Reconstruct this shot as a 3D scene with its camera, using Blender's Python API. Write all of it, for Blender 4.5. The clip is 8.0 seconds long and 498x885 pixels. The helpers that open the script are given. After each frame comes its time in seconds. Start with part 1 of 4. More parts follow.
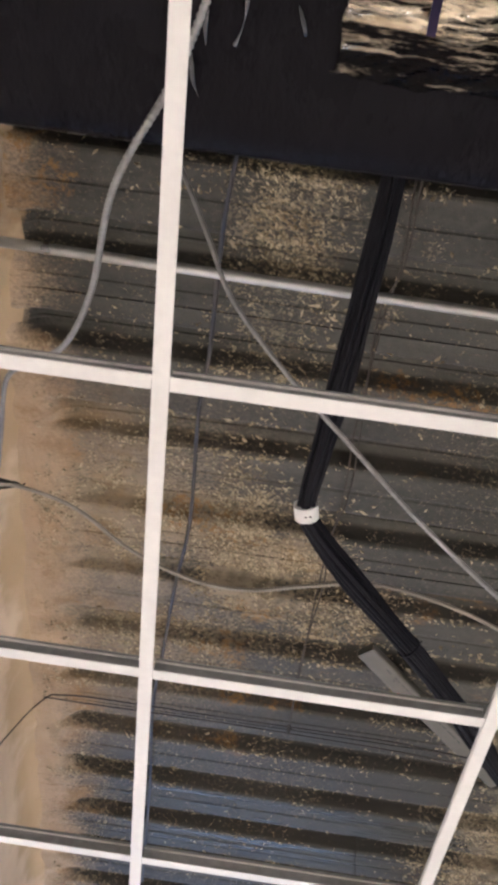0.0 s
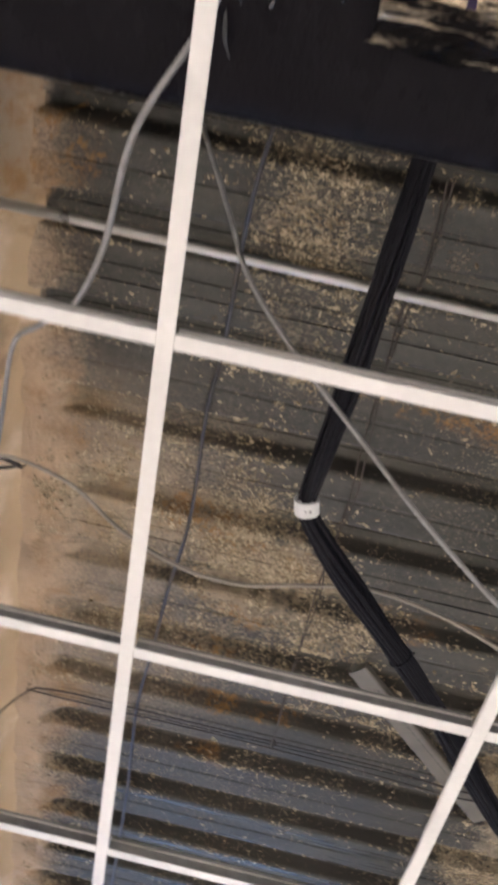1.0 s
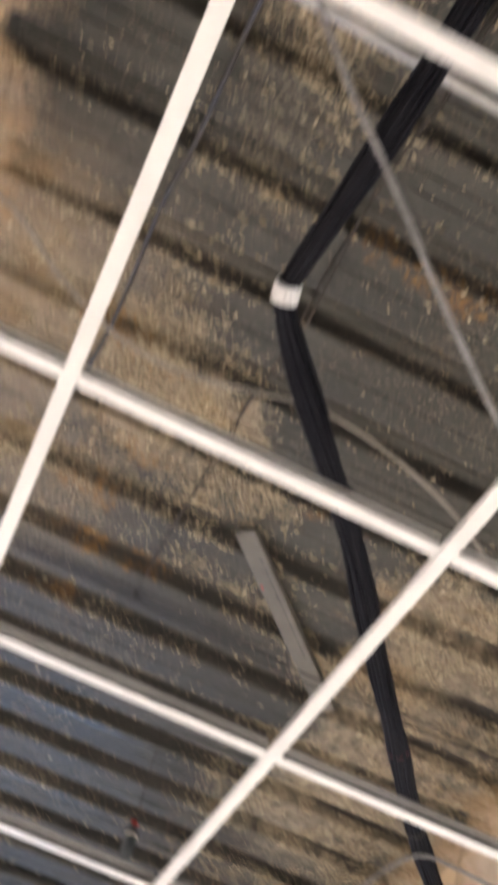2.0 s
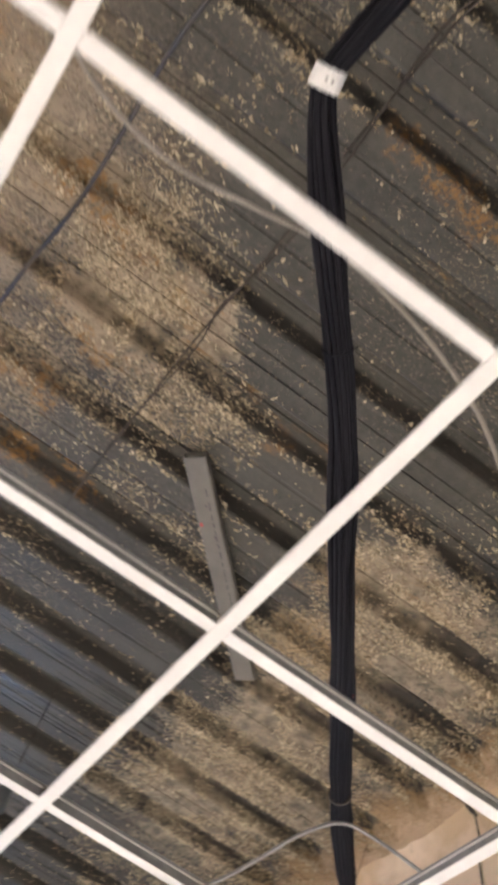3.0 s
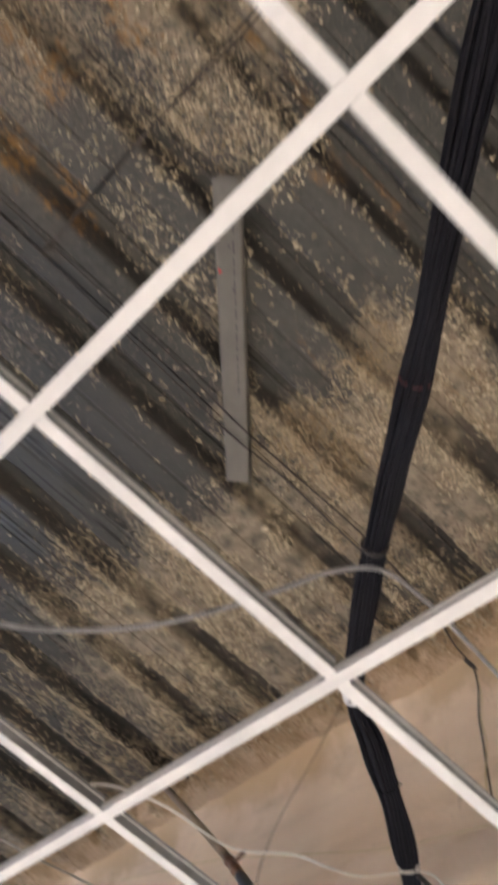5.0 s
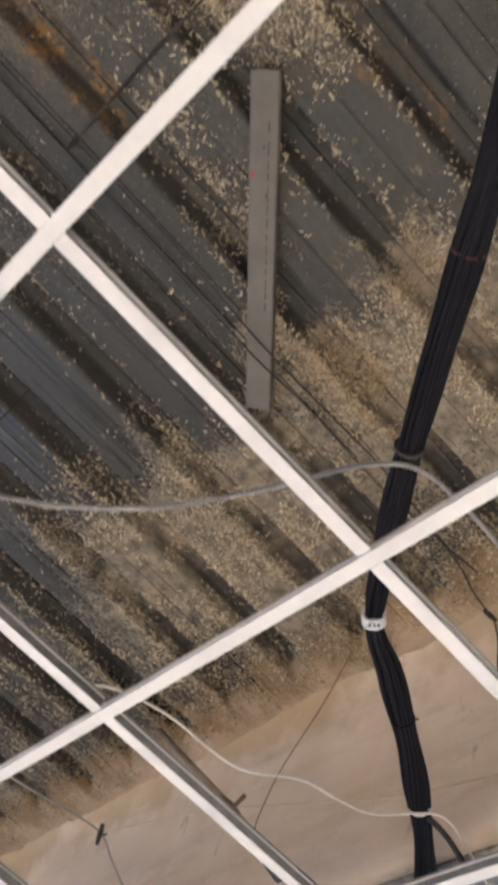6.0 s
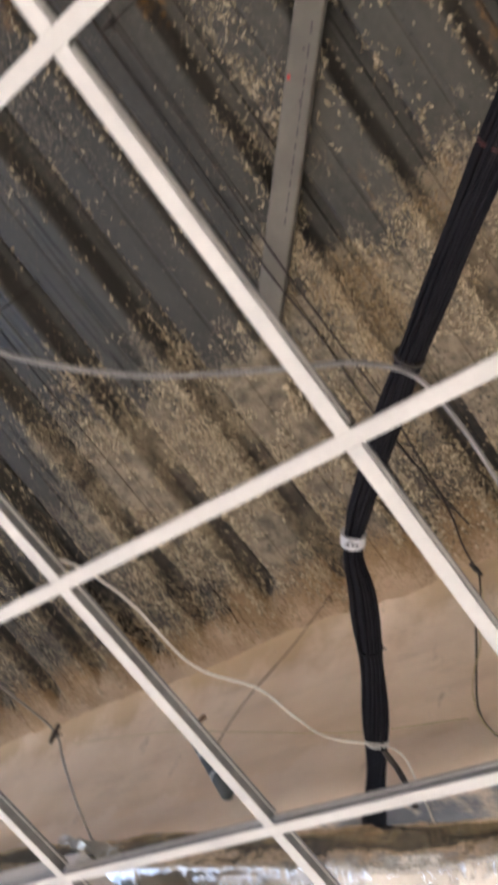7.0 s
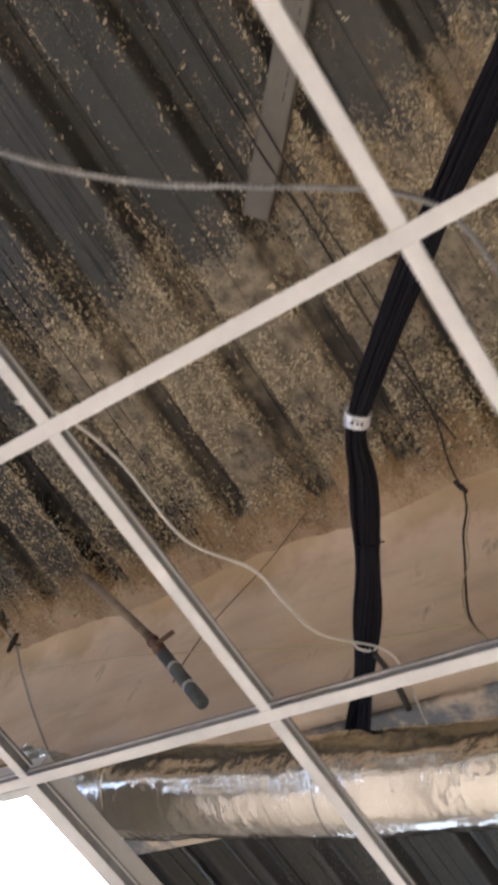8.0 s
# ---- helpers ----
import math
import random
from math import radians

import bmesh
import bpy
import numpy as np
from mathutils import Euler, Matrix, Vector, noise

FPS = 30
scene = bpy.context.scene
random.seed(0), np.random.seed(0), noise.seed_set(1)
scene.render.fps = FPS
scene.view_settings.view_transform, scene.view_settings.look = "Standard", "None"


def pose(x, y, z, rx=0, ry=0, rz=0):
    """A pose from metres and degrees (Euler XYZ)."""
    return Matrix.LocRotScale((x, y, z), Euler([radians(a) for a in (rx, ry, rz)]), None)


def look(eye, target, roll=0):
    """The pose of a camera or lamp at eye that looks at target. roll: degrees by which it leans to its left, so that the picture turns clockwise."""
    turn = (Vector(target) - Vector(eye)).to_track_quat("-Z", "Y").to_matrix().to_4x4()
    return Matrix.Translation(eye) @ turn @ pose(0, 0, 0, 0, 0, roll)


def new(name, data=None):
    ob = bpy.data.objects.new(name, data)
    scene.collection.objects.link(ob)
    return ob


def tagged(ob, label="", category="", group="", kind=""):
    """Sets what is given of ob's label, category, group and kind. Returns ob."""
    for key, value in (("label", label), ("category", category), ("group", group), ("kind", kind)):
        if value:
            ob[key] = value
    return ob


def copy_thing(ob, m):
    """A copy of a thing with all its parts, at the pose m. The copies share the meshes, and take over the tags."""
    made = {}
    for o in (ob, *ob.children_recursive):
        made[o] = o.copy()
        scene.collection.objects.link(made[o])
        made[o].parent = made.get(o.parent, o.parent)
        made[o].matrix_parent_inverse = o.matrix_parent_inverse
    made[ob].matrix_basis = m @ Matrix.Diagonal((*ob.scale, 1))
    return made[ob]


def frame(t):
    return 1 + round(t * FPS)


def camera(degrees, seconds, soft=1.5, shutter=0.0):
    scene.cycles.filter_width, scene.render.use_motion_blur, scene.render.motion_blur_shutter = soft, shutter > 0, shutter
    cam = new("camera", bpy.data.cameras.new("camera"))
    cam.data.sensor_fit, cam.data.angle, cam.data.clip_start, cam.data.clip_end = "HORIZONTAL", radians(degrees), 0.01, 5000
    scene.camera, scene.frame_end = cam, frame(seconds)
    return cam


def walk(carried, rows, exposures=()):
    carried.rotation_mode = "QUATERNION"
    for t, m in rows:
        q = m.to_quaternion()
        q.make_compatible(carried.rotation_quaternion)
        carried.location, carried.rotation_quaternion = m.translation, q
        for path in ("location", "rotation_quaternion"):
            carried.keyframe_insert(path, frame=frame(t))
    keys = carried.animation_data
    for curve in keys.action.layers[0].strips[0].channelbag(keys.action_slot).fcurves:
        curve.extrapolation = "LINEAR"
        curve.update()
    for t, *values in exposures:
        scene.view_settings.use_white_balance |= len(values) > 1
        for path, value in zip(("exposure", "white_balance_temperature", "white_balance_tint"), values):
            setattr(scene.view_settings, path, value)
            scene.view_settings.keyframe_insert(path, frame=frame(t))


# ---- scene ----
SOFT = 4.2
SHUT = 0.9
cam = camera(29.64, 8.0, soft=SOFT, shutter=SHUT)
PATH = [
    (0.0, look((0.1618, -0.7132, 1.6247), (0.1152, 0.4722, 3.2348), 9.85)),
    (0.5, look((0.1690, -0.6782, 1.6341), (0.1370, 0.4977, 3.2516), 10.30)),
    (1.0, look((0.1908, -0.6247, 1.6159), (0.1087, 0.5183, 3.2551), 16.15)),
    (1.5, look((0.1520, -0.4389, 1.6254), (0.1547, 0.7102, 3.2623), 17.21)),
    (2.0, look((0.1053, -0.2161, 1.6371), (0.3483, 0.9722, 3.2273), 16.39)),
    (2.2, look((0.1133, -0.1302, 1.6438), (0.3872, 1.0833, 3.2098), 17.09)),
    (3.3, look((0.2644, 0.3784, 1.6649), (0.6269, 1.3983, 3.3466), 19.97)),
    (3.5, look((0.2666, 0.4613, 1.6658), (0.6640, 1.4837, 3.3381), 18.35)),
    (4.0, look((0.3520, 0.6401, 1.6550), (0.7133, 1.7105, 3.3054), 23.13)),
    (4.5, look((0.4834, 0.8088, 1.6649), (0.7882, 1.8861, 3.3222), 26.78)),
    (5.0, look((0.5580, 0.9861, 1.6622), (1.0075, 2.0058, 3.3229), 22.73)),
    (5.2, look((0.5638, 1.0526, 1.6577), (1.0461, 2.0494, 3.3232), 21.51)),
    (6.3, look((0.7454, 1.2082, 1.6617), (1.1858, 2.2538, 3.3088), 27.45)),
    (6.5, look((0.7616, 1.2214, 1.6602), (1.2267, 2.2594, 3.3053), 26.99)),
    (7.0, look((0.8484, 1.2474, 1.6528), (1.3210, 2.3380, 3.2614), 33.16)),
    (7.5, look((0.9127, 1.3718, 1.6330), (1.4913, 2.4090, 3.2421), 30.33)),
    (8.0, look((0.9920, 1.5079, 1.6341), (1.5716, 2.5125, 3.2635), 29.96)),
]
walk(cam, PATH, exposures=[(0.0, 0.16, 6150, 10), (1.0, 0.19, 6150, 10), (1.5, 0.33, 6400, 10), (2.0, 0.44, 6350, 10), (3.5, 0.28, 6400, 10), (4.0, 0.12, 6450, 10), (4.5, 0.03, 6450, 10),
                           (5.0, 0.09, 6350, 10), (6.5, 0.14, 6250, 10), (7.0, 0.09, 6350, 10), (7.5, -0.17, 6600, 10), (8.0, -0.29, 6500, 10)])

# ---- world and light ----
world = bpy.data.worlds.new("world")
scene.world = world
world.use_nodes = True
_wn = world.node_tree.nodes
_sky = _wn.new("ShaderNodeTexSky")
_sky.sky_type = "NISHITA"
_sky.sun_disc = False
_sky.sun_elevation = radians(35)
_sky.sun_rotation = radians(200)
world.node_tree.links.new(_sky.outputs[0], _wn["Background"].inputs[0])
_wn["Background"].inputs[1].default_value = 0.08

LENS_STRENGTH = 112.0          # glow of the ceiling lights' diffusers
WINDOW_WATTS = 80.0
EAST_WATTS = 80.0

# ---- plan, metres ----
CELL = 0.61                   # pitch of the ceiling grid
GRID_Z = 2.70                 # underside of the tees
DECK_Z = 4.0                  # underside of the deck's low flanges
PITCH = 0.305                 # deck rib pitch
RIB = 0.068                   # deck depth
SEAM_Y = 2.395                # one side lap, in the middle of a low flange
BEAM_L = -0.70                # face of one beam
BEAM_R = 2.27                 # face of the other
ROOM = (-3.4, 5.6, -3.6, 6.6)  # x and y of the room's walls


# heavier overspray on the deck: x, y, reach along x, reach along y, flecks, film
SPRAY_ZONES = [(-0.14, 1.40, 0.38, 0.19, 0.75, 1.3), (0.22, 1.57, 0.22, 0.17, 1.0, 1.35), (0.44, 1.80, 0.20, 0.16, 0.5, 0.3), (0.16, 0.34, 0.17, 0.40, 0.45, 0.0),
               (0.00, 1.95, 0.34, 0.20, 0.35, 0.35), (1.46, 1.88, 0.30, 0.15, 1.0, 1.2), (1.72, 2.05, 0.26, 0.22, 0.8, 0.9), (1.36, 2.28, 0.24, 0.18, 0.85, 0.4),
               (1.60, 2.98, 0.34, 0.62, 0.85, 0.25), (1.72, 2.40, 0.20, 0.26, 0.5, 0.3), (0.66, 2.14, 0.22, 0.10, 0.3, 0.1)]
# rust patches on the deck: x, y, reach along x, reach along y
RUST_SPOTS = [(0.03, 2.02, 0.09, 0.05), (0.22, 2.275, 0.11, 0.035), (0.16, 1.77, 0.10, 0.04), (-0.02, 1.40, 0.13, 0.05), (0.70, 0.795, 0.15, 0.03), (-0.63, 0.20, 0.035, 0.10)]


# ---- materials ----
class Mat:
    """A small builder of node materials."""

    def __init__(self, name):
        self.m = bpy.data.materials.new(name)
        self.m.use_nodes = True
        self.t = self.m.node_tree
        self.b = self.t.nodes["Principled BSDF"]
        self.co = self.t.nodes.new("ShaderNodeTexCoord").outputs["Object"]

    def link(self, a, b):
        if isinstance(a, (int, float)):
            b.default_value = a
        elif isinstance(a, tuple):
            b.default_value = (*a, 1.0) if len(a) == 3 else a
        else:
            self.t.links.new(a, b)

    def scaled(self, x, y, z):
        n = self.t.nodes.new("ShaderNodeMapping")
        self.t.links.new(self.co, n.inputs[0])
        n.inputs["Scale"].default_value = (x, y, z)
        return n.outputs[0]

    def noise(self, scale, detail=3.0, rough=0.55, co=None):
        n = self.t.nodes.new("ShaderNodeTexNoise")
        self.t.links.new(co or self.co, n.inputs["Vector"])
        n.inputs["Scale"].default_value = scale
        n.inputs["Detail"].default_value = detail
        n.inputs["Roughness"].default_value = rough
        return n.outputs[0]

    def math(self, op, a, b=0.0, c=0.0):
        n = self.t.nodes.new("ShaderNodeMath")
        n.operation = op
        for v, s in zip((a, b, c), n.inputs):
            self.link(v, s)
        return n.outputs[0]

    def ramp(self, v, lo, hi, a=0.0, b=1.0):
        n = self.t.nodes.new("ShaderNodeMapRange")
        n.interpolation_type = "SMOOTHSTEP"
        for val, s in zip((v, lo, hi, a, b), n.inputs):
            self.link(val, s)
        return n.outputs[0]

    def mix(self, f, a, b):
        n = self.t.nodes.new("ShaderNodeMix")
        n.data_type = "RGBA"
        self.link(f, n.inputs[0])
        self.link(a, n.inputs[6])
        self.link(b, n.inputs[7])
        return n.outputs[2]

    def axis(self, k):
        n = self.t.nodes.new("ShaderNodeSeparateXYZ")
        self.t.links.new(self.co, n.inputs[0])
        return n.outputs[k]

    def bump(self, h, strength, dist):
        n = self.t.nodes.new("ShaderNodeBump")
        n.inputs["Strength"].default_value = strength
        n.inputs["Distance"].default_value = dist
        self.t.links.new(h, n.inputs["Height"])
        self.t.links.new(n.outputs[0], self.b.inputs["Normal"])

    def done(self, color, rough=0.6, metal=0.0, spec=0.5):
        self.link(color, self.b.inputs["Base Color"])
        self.link(rough, self.b.inputs["Roughness"])
        self.link(metal, self.b.inputs["Metallic"])
        self.link(spec, self.b.inputs["Specular IOR Level"])
        return self.m


def simple(name, a, b, rough, metal=0.0, scale=30.0, bump=0.0, spec=0.5):
    """Two tones mixed by noise at two scales."""
    k = Mat(name)
    n = k.math("ADD", k.math("MULTIPLY", k.noise(scale), 0.6), k.math("MULTIPLY", k.noise(scale * 0.12), 0.5))
    if bump:
        k.bump(n, 0.6, bump)
    return k.done(k.mix(k.ramp(n, 0.35, 0.75), a, b), k.ramp(n, 0.2, 0.9, rough - 0.08, rough + 0.08), metal, spec)


def deck_material():
    k = Mat("galvanised_deck")
    x, y, z = k.axis(0), k.axis(1), k.axis(2)
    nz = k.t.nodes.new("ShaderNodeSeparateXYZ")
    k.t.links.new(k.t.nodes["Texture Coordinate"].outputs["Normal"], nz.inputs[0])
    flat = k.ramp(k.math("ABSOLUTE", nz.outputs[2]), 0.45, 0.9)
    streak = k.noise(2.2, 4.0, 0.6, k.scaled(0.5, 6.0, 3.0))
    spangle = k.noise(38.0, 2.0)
    # bare webs, their shade painted in by surface normal; flat flanges carry dust film
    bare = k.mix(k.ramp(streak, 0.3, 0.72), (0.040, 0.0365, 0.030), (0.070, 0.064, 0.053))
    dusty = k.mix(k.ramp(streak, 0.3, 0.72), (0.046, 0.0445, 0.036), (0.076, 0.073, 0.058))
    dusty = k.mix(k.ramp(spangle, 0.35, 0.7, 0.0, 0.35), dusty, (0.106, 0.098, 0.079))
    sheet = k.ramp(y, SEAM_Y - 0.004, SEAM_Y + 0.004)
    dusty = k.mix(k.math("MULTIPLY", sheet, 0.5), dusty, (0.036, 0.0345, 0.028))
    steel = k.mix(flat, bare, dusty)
    # spray that drifted on to the deck, in loose swaths and towards the beams
    right = k.math("MULTIPLY", k.ramp(x, 1.15, 1.85), k.ramp(x, 2.9, 2.45))
    left = k.ramp(x, 0.2, -0.5)
    near = k.math("MAXIMUM", k.math("MULTIPLY", right, 0.48), k.math("MULTIPLY", k.math("MULTIPLY", left, k.ramp(y, 0.8, 1.2)), 0.35))
    wx = k.math("ADD", x, k.ramp(k.noise(5.0, 4.0, 0.65), 0.2, 0.8, -0.22, 0.22))
    wy = k.math("ADD", y, k.ramp(k.noise(6.0, 4.0, 0.65), 0.2, 0.8, -0.15, 0.15))
    swath, veil = 0.0, 0.0
    for zx, zy, rx, ry, weight, thick in SPRAY_ZONES:
        dx, dy = k.math("DIVIDE", k.math("SUBTRACT", wx, zx), rx), k.math("DIVIDE", k.math("SUBTRACT", wy, zy), ry)
        reach = k.ramp(k.math("ADD", k.math("MULTIPLY", dx, dx), k.math("MULTIPLY", dy, dy)), 2.7, 0.1)
        swath = k.math("MAXIMUM", swath, k.math("MULTIPLY", reach, weight))
        veil = k.math("MAXIMUM", veil, k.math("MULTIPLY", reach, thick))
    patch = k.ramp(k.noise(1.7, 4.0, 0.65), 0.3, 0.72, -0.30, 0.25)
    density = k.math("ADD", k.math("ADD", k.math("MAXIMUM", near, swath), patch), k.ramp(flat, 0.0, 1.0, 0.04, 0.0))
    warp = k.scaled(1.0, 1.5, 1.0)
    grain = k.math("ADD", k.math("MULTIPLY", k.noise(70.0, 2.5, 0.6, warp), 0.6), k.math("MULTIPLY", k.noise(160.0, 2.0, 0.6, warp), 0.4))
    fleck = k.ramp(k.math("ADD", grain, k.math("MULTIPLY", density, 0.26)), 0.595, 0.635)
    tone = k.mix(k.ramp(k.noise(21.0, 3.0), 0.3, 0.7), (0.20, 0.165, 0.115), (0.62, 0.52, 0.36))
    col = k.mix(k.math("MULTIPLY", fleck, 0.50), steel, tone)
    # a wash of ochre under the densest spray
    col = k.mix(k.math("MULTIPLY", k.ramp(density, 0.6, 1.25, 0.0, 0.16), k.ramp(flat, 0.0, 1.0, 0.3, 1.0)), col, (0.27, 0.19, 0.11))
    # paler tan film drifted from the beam and under the swaths, in streaks along the ribs
    film = k.math("MULTIPLY", k.ramp(x, 0.42, -0.32), k.math("MULTIPLY", k.ramp(y, 0.75, 1.15), k.ramp(y, 3.0, 2.0)))
    low = k.ramp(z, DECK_Z + 0.05, DECK_Z + 0.02, 0.45, 1.0)
    cloud = k.noise(4.2, 7.0, 0.75, k.scaled(1.0, 2.6, 2.0))
    film = k.math("MAXIMUM", k.math("MULTIPLY", film, k.ramp(cloud, 0.33, 0.60, 0.55, 1.0)), k.math("MULTIPLY", k.math("MULTIPLY", veil, low), k.ramp(cloud, 0.40, 0.60, 0.0, 0.9)))
    film = k.math("MULTIPLY", film, k.math("MAXIMUM", k.ramp(k.math("ADD", grain, k.math("MULTIPLY", film, 0.10)), 0.47, 0.60, 0.10, 1.0), k.ramp(x, 0.0, -0.35, 0.0, 0.85)))
    dust = k.mix(k.noise(17.0, 4.0, 0.7), (0.26, 0.202, 0.138), (0.46, 0.38, 0.275))
    dust = k.mix(k.ramp(k.noise(4.5, 3.0), 0.52, 0.66, 0.0, 0.6), dust, (0.36, 0.23, 0.09))
    col = k.mix(k.math("MULTIPLY", k.math("MINIMUM", film, 1.0), k.ramp(flat, 0.0, 1.0, 0.80, 0.82)), col, dust)
    # coat of fireproofing where the deck meets the beams
    edge = k.math("ADD", k.math("ADD", k.math("MULTIPLY", k.noise(6.0, 5.0, 0.65), 0.45), k.math("MULTIPLY", k.math("SUBTRACT", grain, 0.5), 0.55)), k.ramp(z, DECK_Z + 0.008, DECK_Z + 0.06, 0.12, -0.13))
    coat_r = k.ramp(k.math("ADD", x, k.math("MULTIPLY", edge, 0.8)), 2.22, 2.50)
    coat_r = k.math("MULTIPLY", coat_r, k.ramp(x, 3.1, 2.7))
    coat_l = k.ramp(k.math("ADD", k.math("SUBTRACT", x, k.math("MULTIPLY", edge, 0.75)), k.ramp(y, 0.6, 1.1, 0.07, -0.05)), -0.66, -0.92)
    coat_l = k.math("MULTIPLY", coat_l, k.ramp(x, -1.5, -1.1))
    coat = k.math("MAXIMUM", coat_r, coat_l)
    col = k.mix(coat, col, k.mix(k.noise(14.0), (0.47, 0.345, 0.22), (0.60, 0.455, 0.30)))
    brown = k.math("MULTIPLY", k.math("MULTIPLY", coat_r, k.math("SUBTRACT", 1.0, coat_r)), 2.6)
    col = k.mix(brown, col, (0.33, 0.215, 0.095))
    rim = k.math("MULTIPLY", k.math("MULTIPLY", coat_l, k.math("SUBTRACT", 1.0, coat_l)), k.ramp(k.noise(4.0, 3.0), 0.45, 0.66, 0.0, 2.6))
    col = k.mix(k.math("MINIMUM", rim, 0.65), col, (0.34, 0.19, 0.065))
    # flute ends the spray missed, with their shade painted in as a darker tone
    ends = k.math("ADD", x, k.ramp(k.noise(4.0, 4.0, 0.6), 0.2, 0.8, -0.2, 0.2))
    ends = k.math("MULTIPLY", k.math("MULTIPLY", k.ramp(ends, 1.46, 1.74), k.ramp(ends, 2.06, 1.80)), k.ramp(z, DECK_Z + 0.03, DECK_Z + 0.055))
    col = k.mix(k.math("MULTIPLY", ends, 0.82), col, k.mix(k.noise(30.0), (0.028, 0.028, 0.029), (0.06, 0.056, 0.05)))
    # black grime specks and rust patches
    soot = k.ramp(k.noise(52.0, 3.0, 0.7), 0.62, 0.70, 0.0, 0.6)
    col = k.mix(k.math("MULTIPLY", soot, k.math("SUBTRACT", 1.0, coat)), col, (0.02, 0.019, 0.017))
    rust = k.math("MULTIPLY", k.ramp(k.noise(2.6, 5.0, 0.65, k.scaled(0.8, 1.8, 1.0)), 0.66, 0.75), k.ramp(grain, 0.4, 0.6, 0.15, 0.8))
    for zx, zy, rx, ry in RUST_SPOTS:
        dx, dy = k.math("DIVIDE", k.math("SUBTRACT", wx, zx), rx * 1.2), k.math("DIVIDE", k.math("SUBTRACT", k.math("ADD", k.math("MULTIPLY", wy, 0.4), k.math("MULTIPLY", y, 0.6)), zy), ry * 1.3)
        spot = k.ramp(k.math("ADD", k.math("MULTIPLY", dx, dx), k.math("MULTIPLY", dy, dy)), 1.8, 0.1, 0.0, 0.85)
        rust = k.math("MAXIMUM", rust, k.math("MULTIPLY", spot, k.ramp(k.noise(42.0, 5.0, 0.75), 0.44, 0.60, 0.0, 1.0)))
    col = k.mix(rust, col, k.mix(k.noise(60.0, 2.0), (0.12, 0.06, 0.022), (0.46, 0.25, 0.07)))
    k.bump(k.math("ADD", k.math("MULTIPLY", fleck, 0.8), k.math("MULTIPLY", grain, 0.5)), 0.7, 0.006)
    # glossier, more metallic streaks along the ribs, placed where the window's sheen should show
    sheen_streak = k.math("MULTIPLY", k.ramp(k.noise(2.0, 4.0, 0.6, k.scaled(0.35, 15.0, 3.0)), 0.50, 0.64), k.ramp(y, 2.65, 3.05))
    metal = k.math("MULTIPLY", k.math("SUBTRACT", 1.0, k.math("MAXIMUM", k.math("MAXIMUM", fleck, veil), coat)), k.math("MULTIPLY_ADD", sheen_streak, 0.42, 0.10))
    gloss = k.ramp(sheen_streak, 0.0, 1.0, 0.50, 0.20)
    return k.done(col, k.math("ADD", gloss, k.math("MULTIPLY", fleck, 0.44)), metal, 0.35)


def fireproof_material():
    k = Mat("sprayed_fireproofing")
    n = k.noise(26.0, 5.0, 0.65)
    big = k.noise(2.4, 4.0, 0.55)
    streak = k.noise(1.6, 3.0, 0.5, k.scaled(2.0, 0.5, 5.0))
    col = k.mix(k.ramp(big, 0.3, 0.72), (0.74, 0.58, 0.415), (0.85, 0.70, 0.53))
    col = k.mix(k.ramp(streak, 0.45, 0.75, 0.0, 0.28), col, (0.40, 0.295, 0.185))
    smear = k.noise(3.2, 5.0, 0.7, k.scaled(1.0, 0.6, 2.2))
    col = k.mix(k.ramp(smear, 0.55, 0.75, 0.0, 0.26), col, (0.33, 0.245, 0.16))
    col = k.mix(k.ramp(n, 0.55, 0.8, 0.0, 0.25), col, (0.70, 0.575, 0.42))
    # more ochre towards the top of the coat
    ochre_top = k.math("ADD", k.axis(2), k.ramp(k.noise(2.7, 4.0, 0.6), 0.2, 0.8, -0.16, 0.16))
    col = k.mix(k.ramp(ochre_top, DECK_Z - 0.18, DECK_Z - 0.02, 0.0, 0.6), col, (0.46, 0.315, 0.145))
    # thicker, paler second coat over the lower flange
    lump = k.math("ADD", k.axis(2), k.ramp(k.noise(3.6, 4.0, 0.6), 0.2, 0.8, -0.11, 0.11))
    col = k.mix(k.ramp(lump, 3.41, 3.37, 0.0, 0.75), col, k.mix(k.noise(8.0, 4.0), (0.70, 0.55, 0.41), (0.87, 0.74, 0.60)))
    # rust stains plus painted shade on the farther beam's coat, beside the wrapped duct
    shade_rust = k.math("ADD", k.axis(1), k.ramp(k.noise(3.0, 5.0, 0.65, k.scaled(1.0, 1.0, 0.4)), 0.2, 0.8, -0.45, 0.45))
    shade_rust = k.math("MULTIPLY", k.ramp(shade_rust, 0.72, 0.42), k.ramp(k.axis(0), 0.0, -0.3))
    rusty = k.mix(k.ramp(k.noise(6.0, 4.0, 0.7), 0.42, 0.66), (0.36, 0.28, 0.19), (0.30, 0.17, 0.065))
    col = k.mix(k.math("MULTIPLY", shade_rust, k.ramp(k.noise(5.0, 5.0, 0.7), 0.25, 0.6, 0.45, 0.9)), col, rusty)
    scuff = k.noise(9.0, 4.0, 0.7, k.scaled(1.0, 1.0, 0.35))
    col = k.mix(k.ramp(scuff, 0.64, 0.74, 0.0, 0.45), col, (0.26, 0.19, 0.12))
    k.bump(k.math("ADD", n, k.math("MULTIPLY", big, 2.0)), 0.5, 0.006)
    return k.done(col, 0.95, 0.0, 0.1)


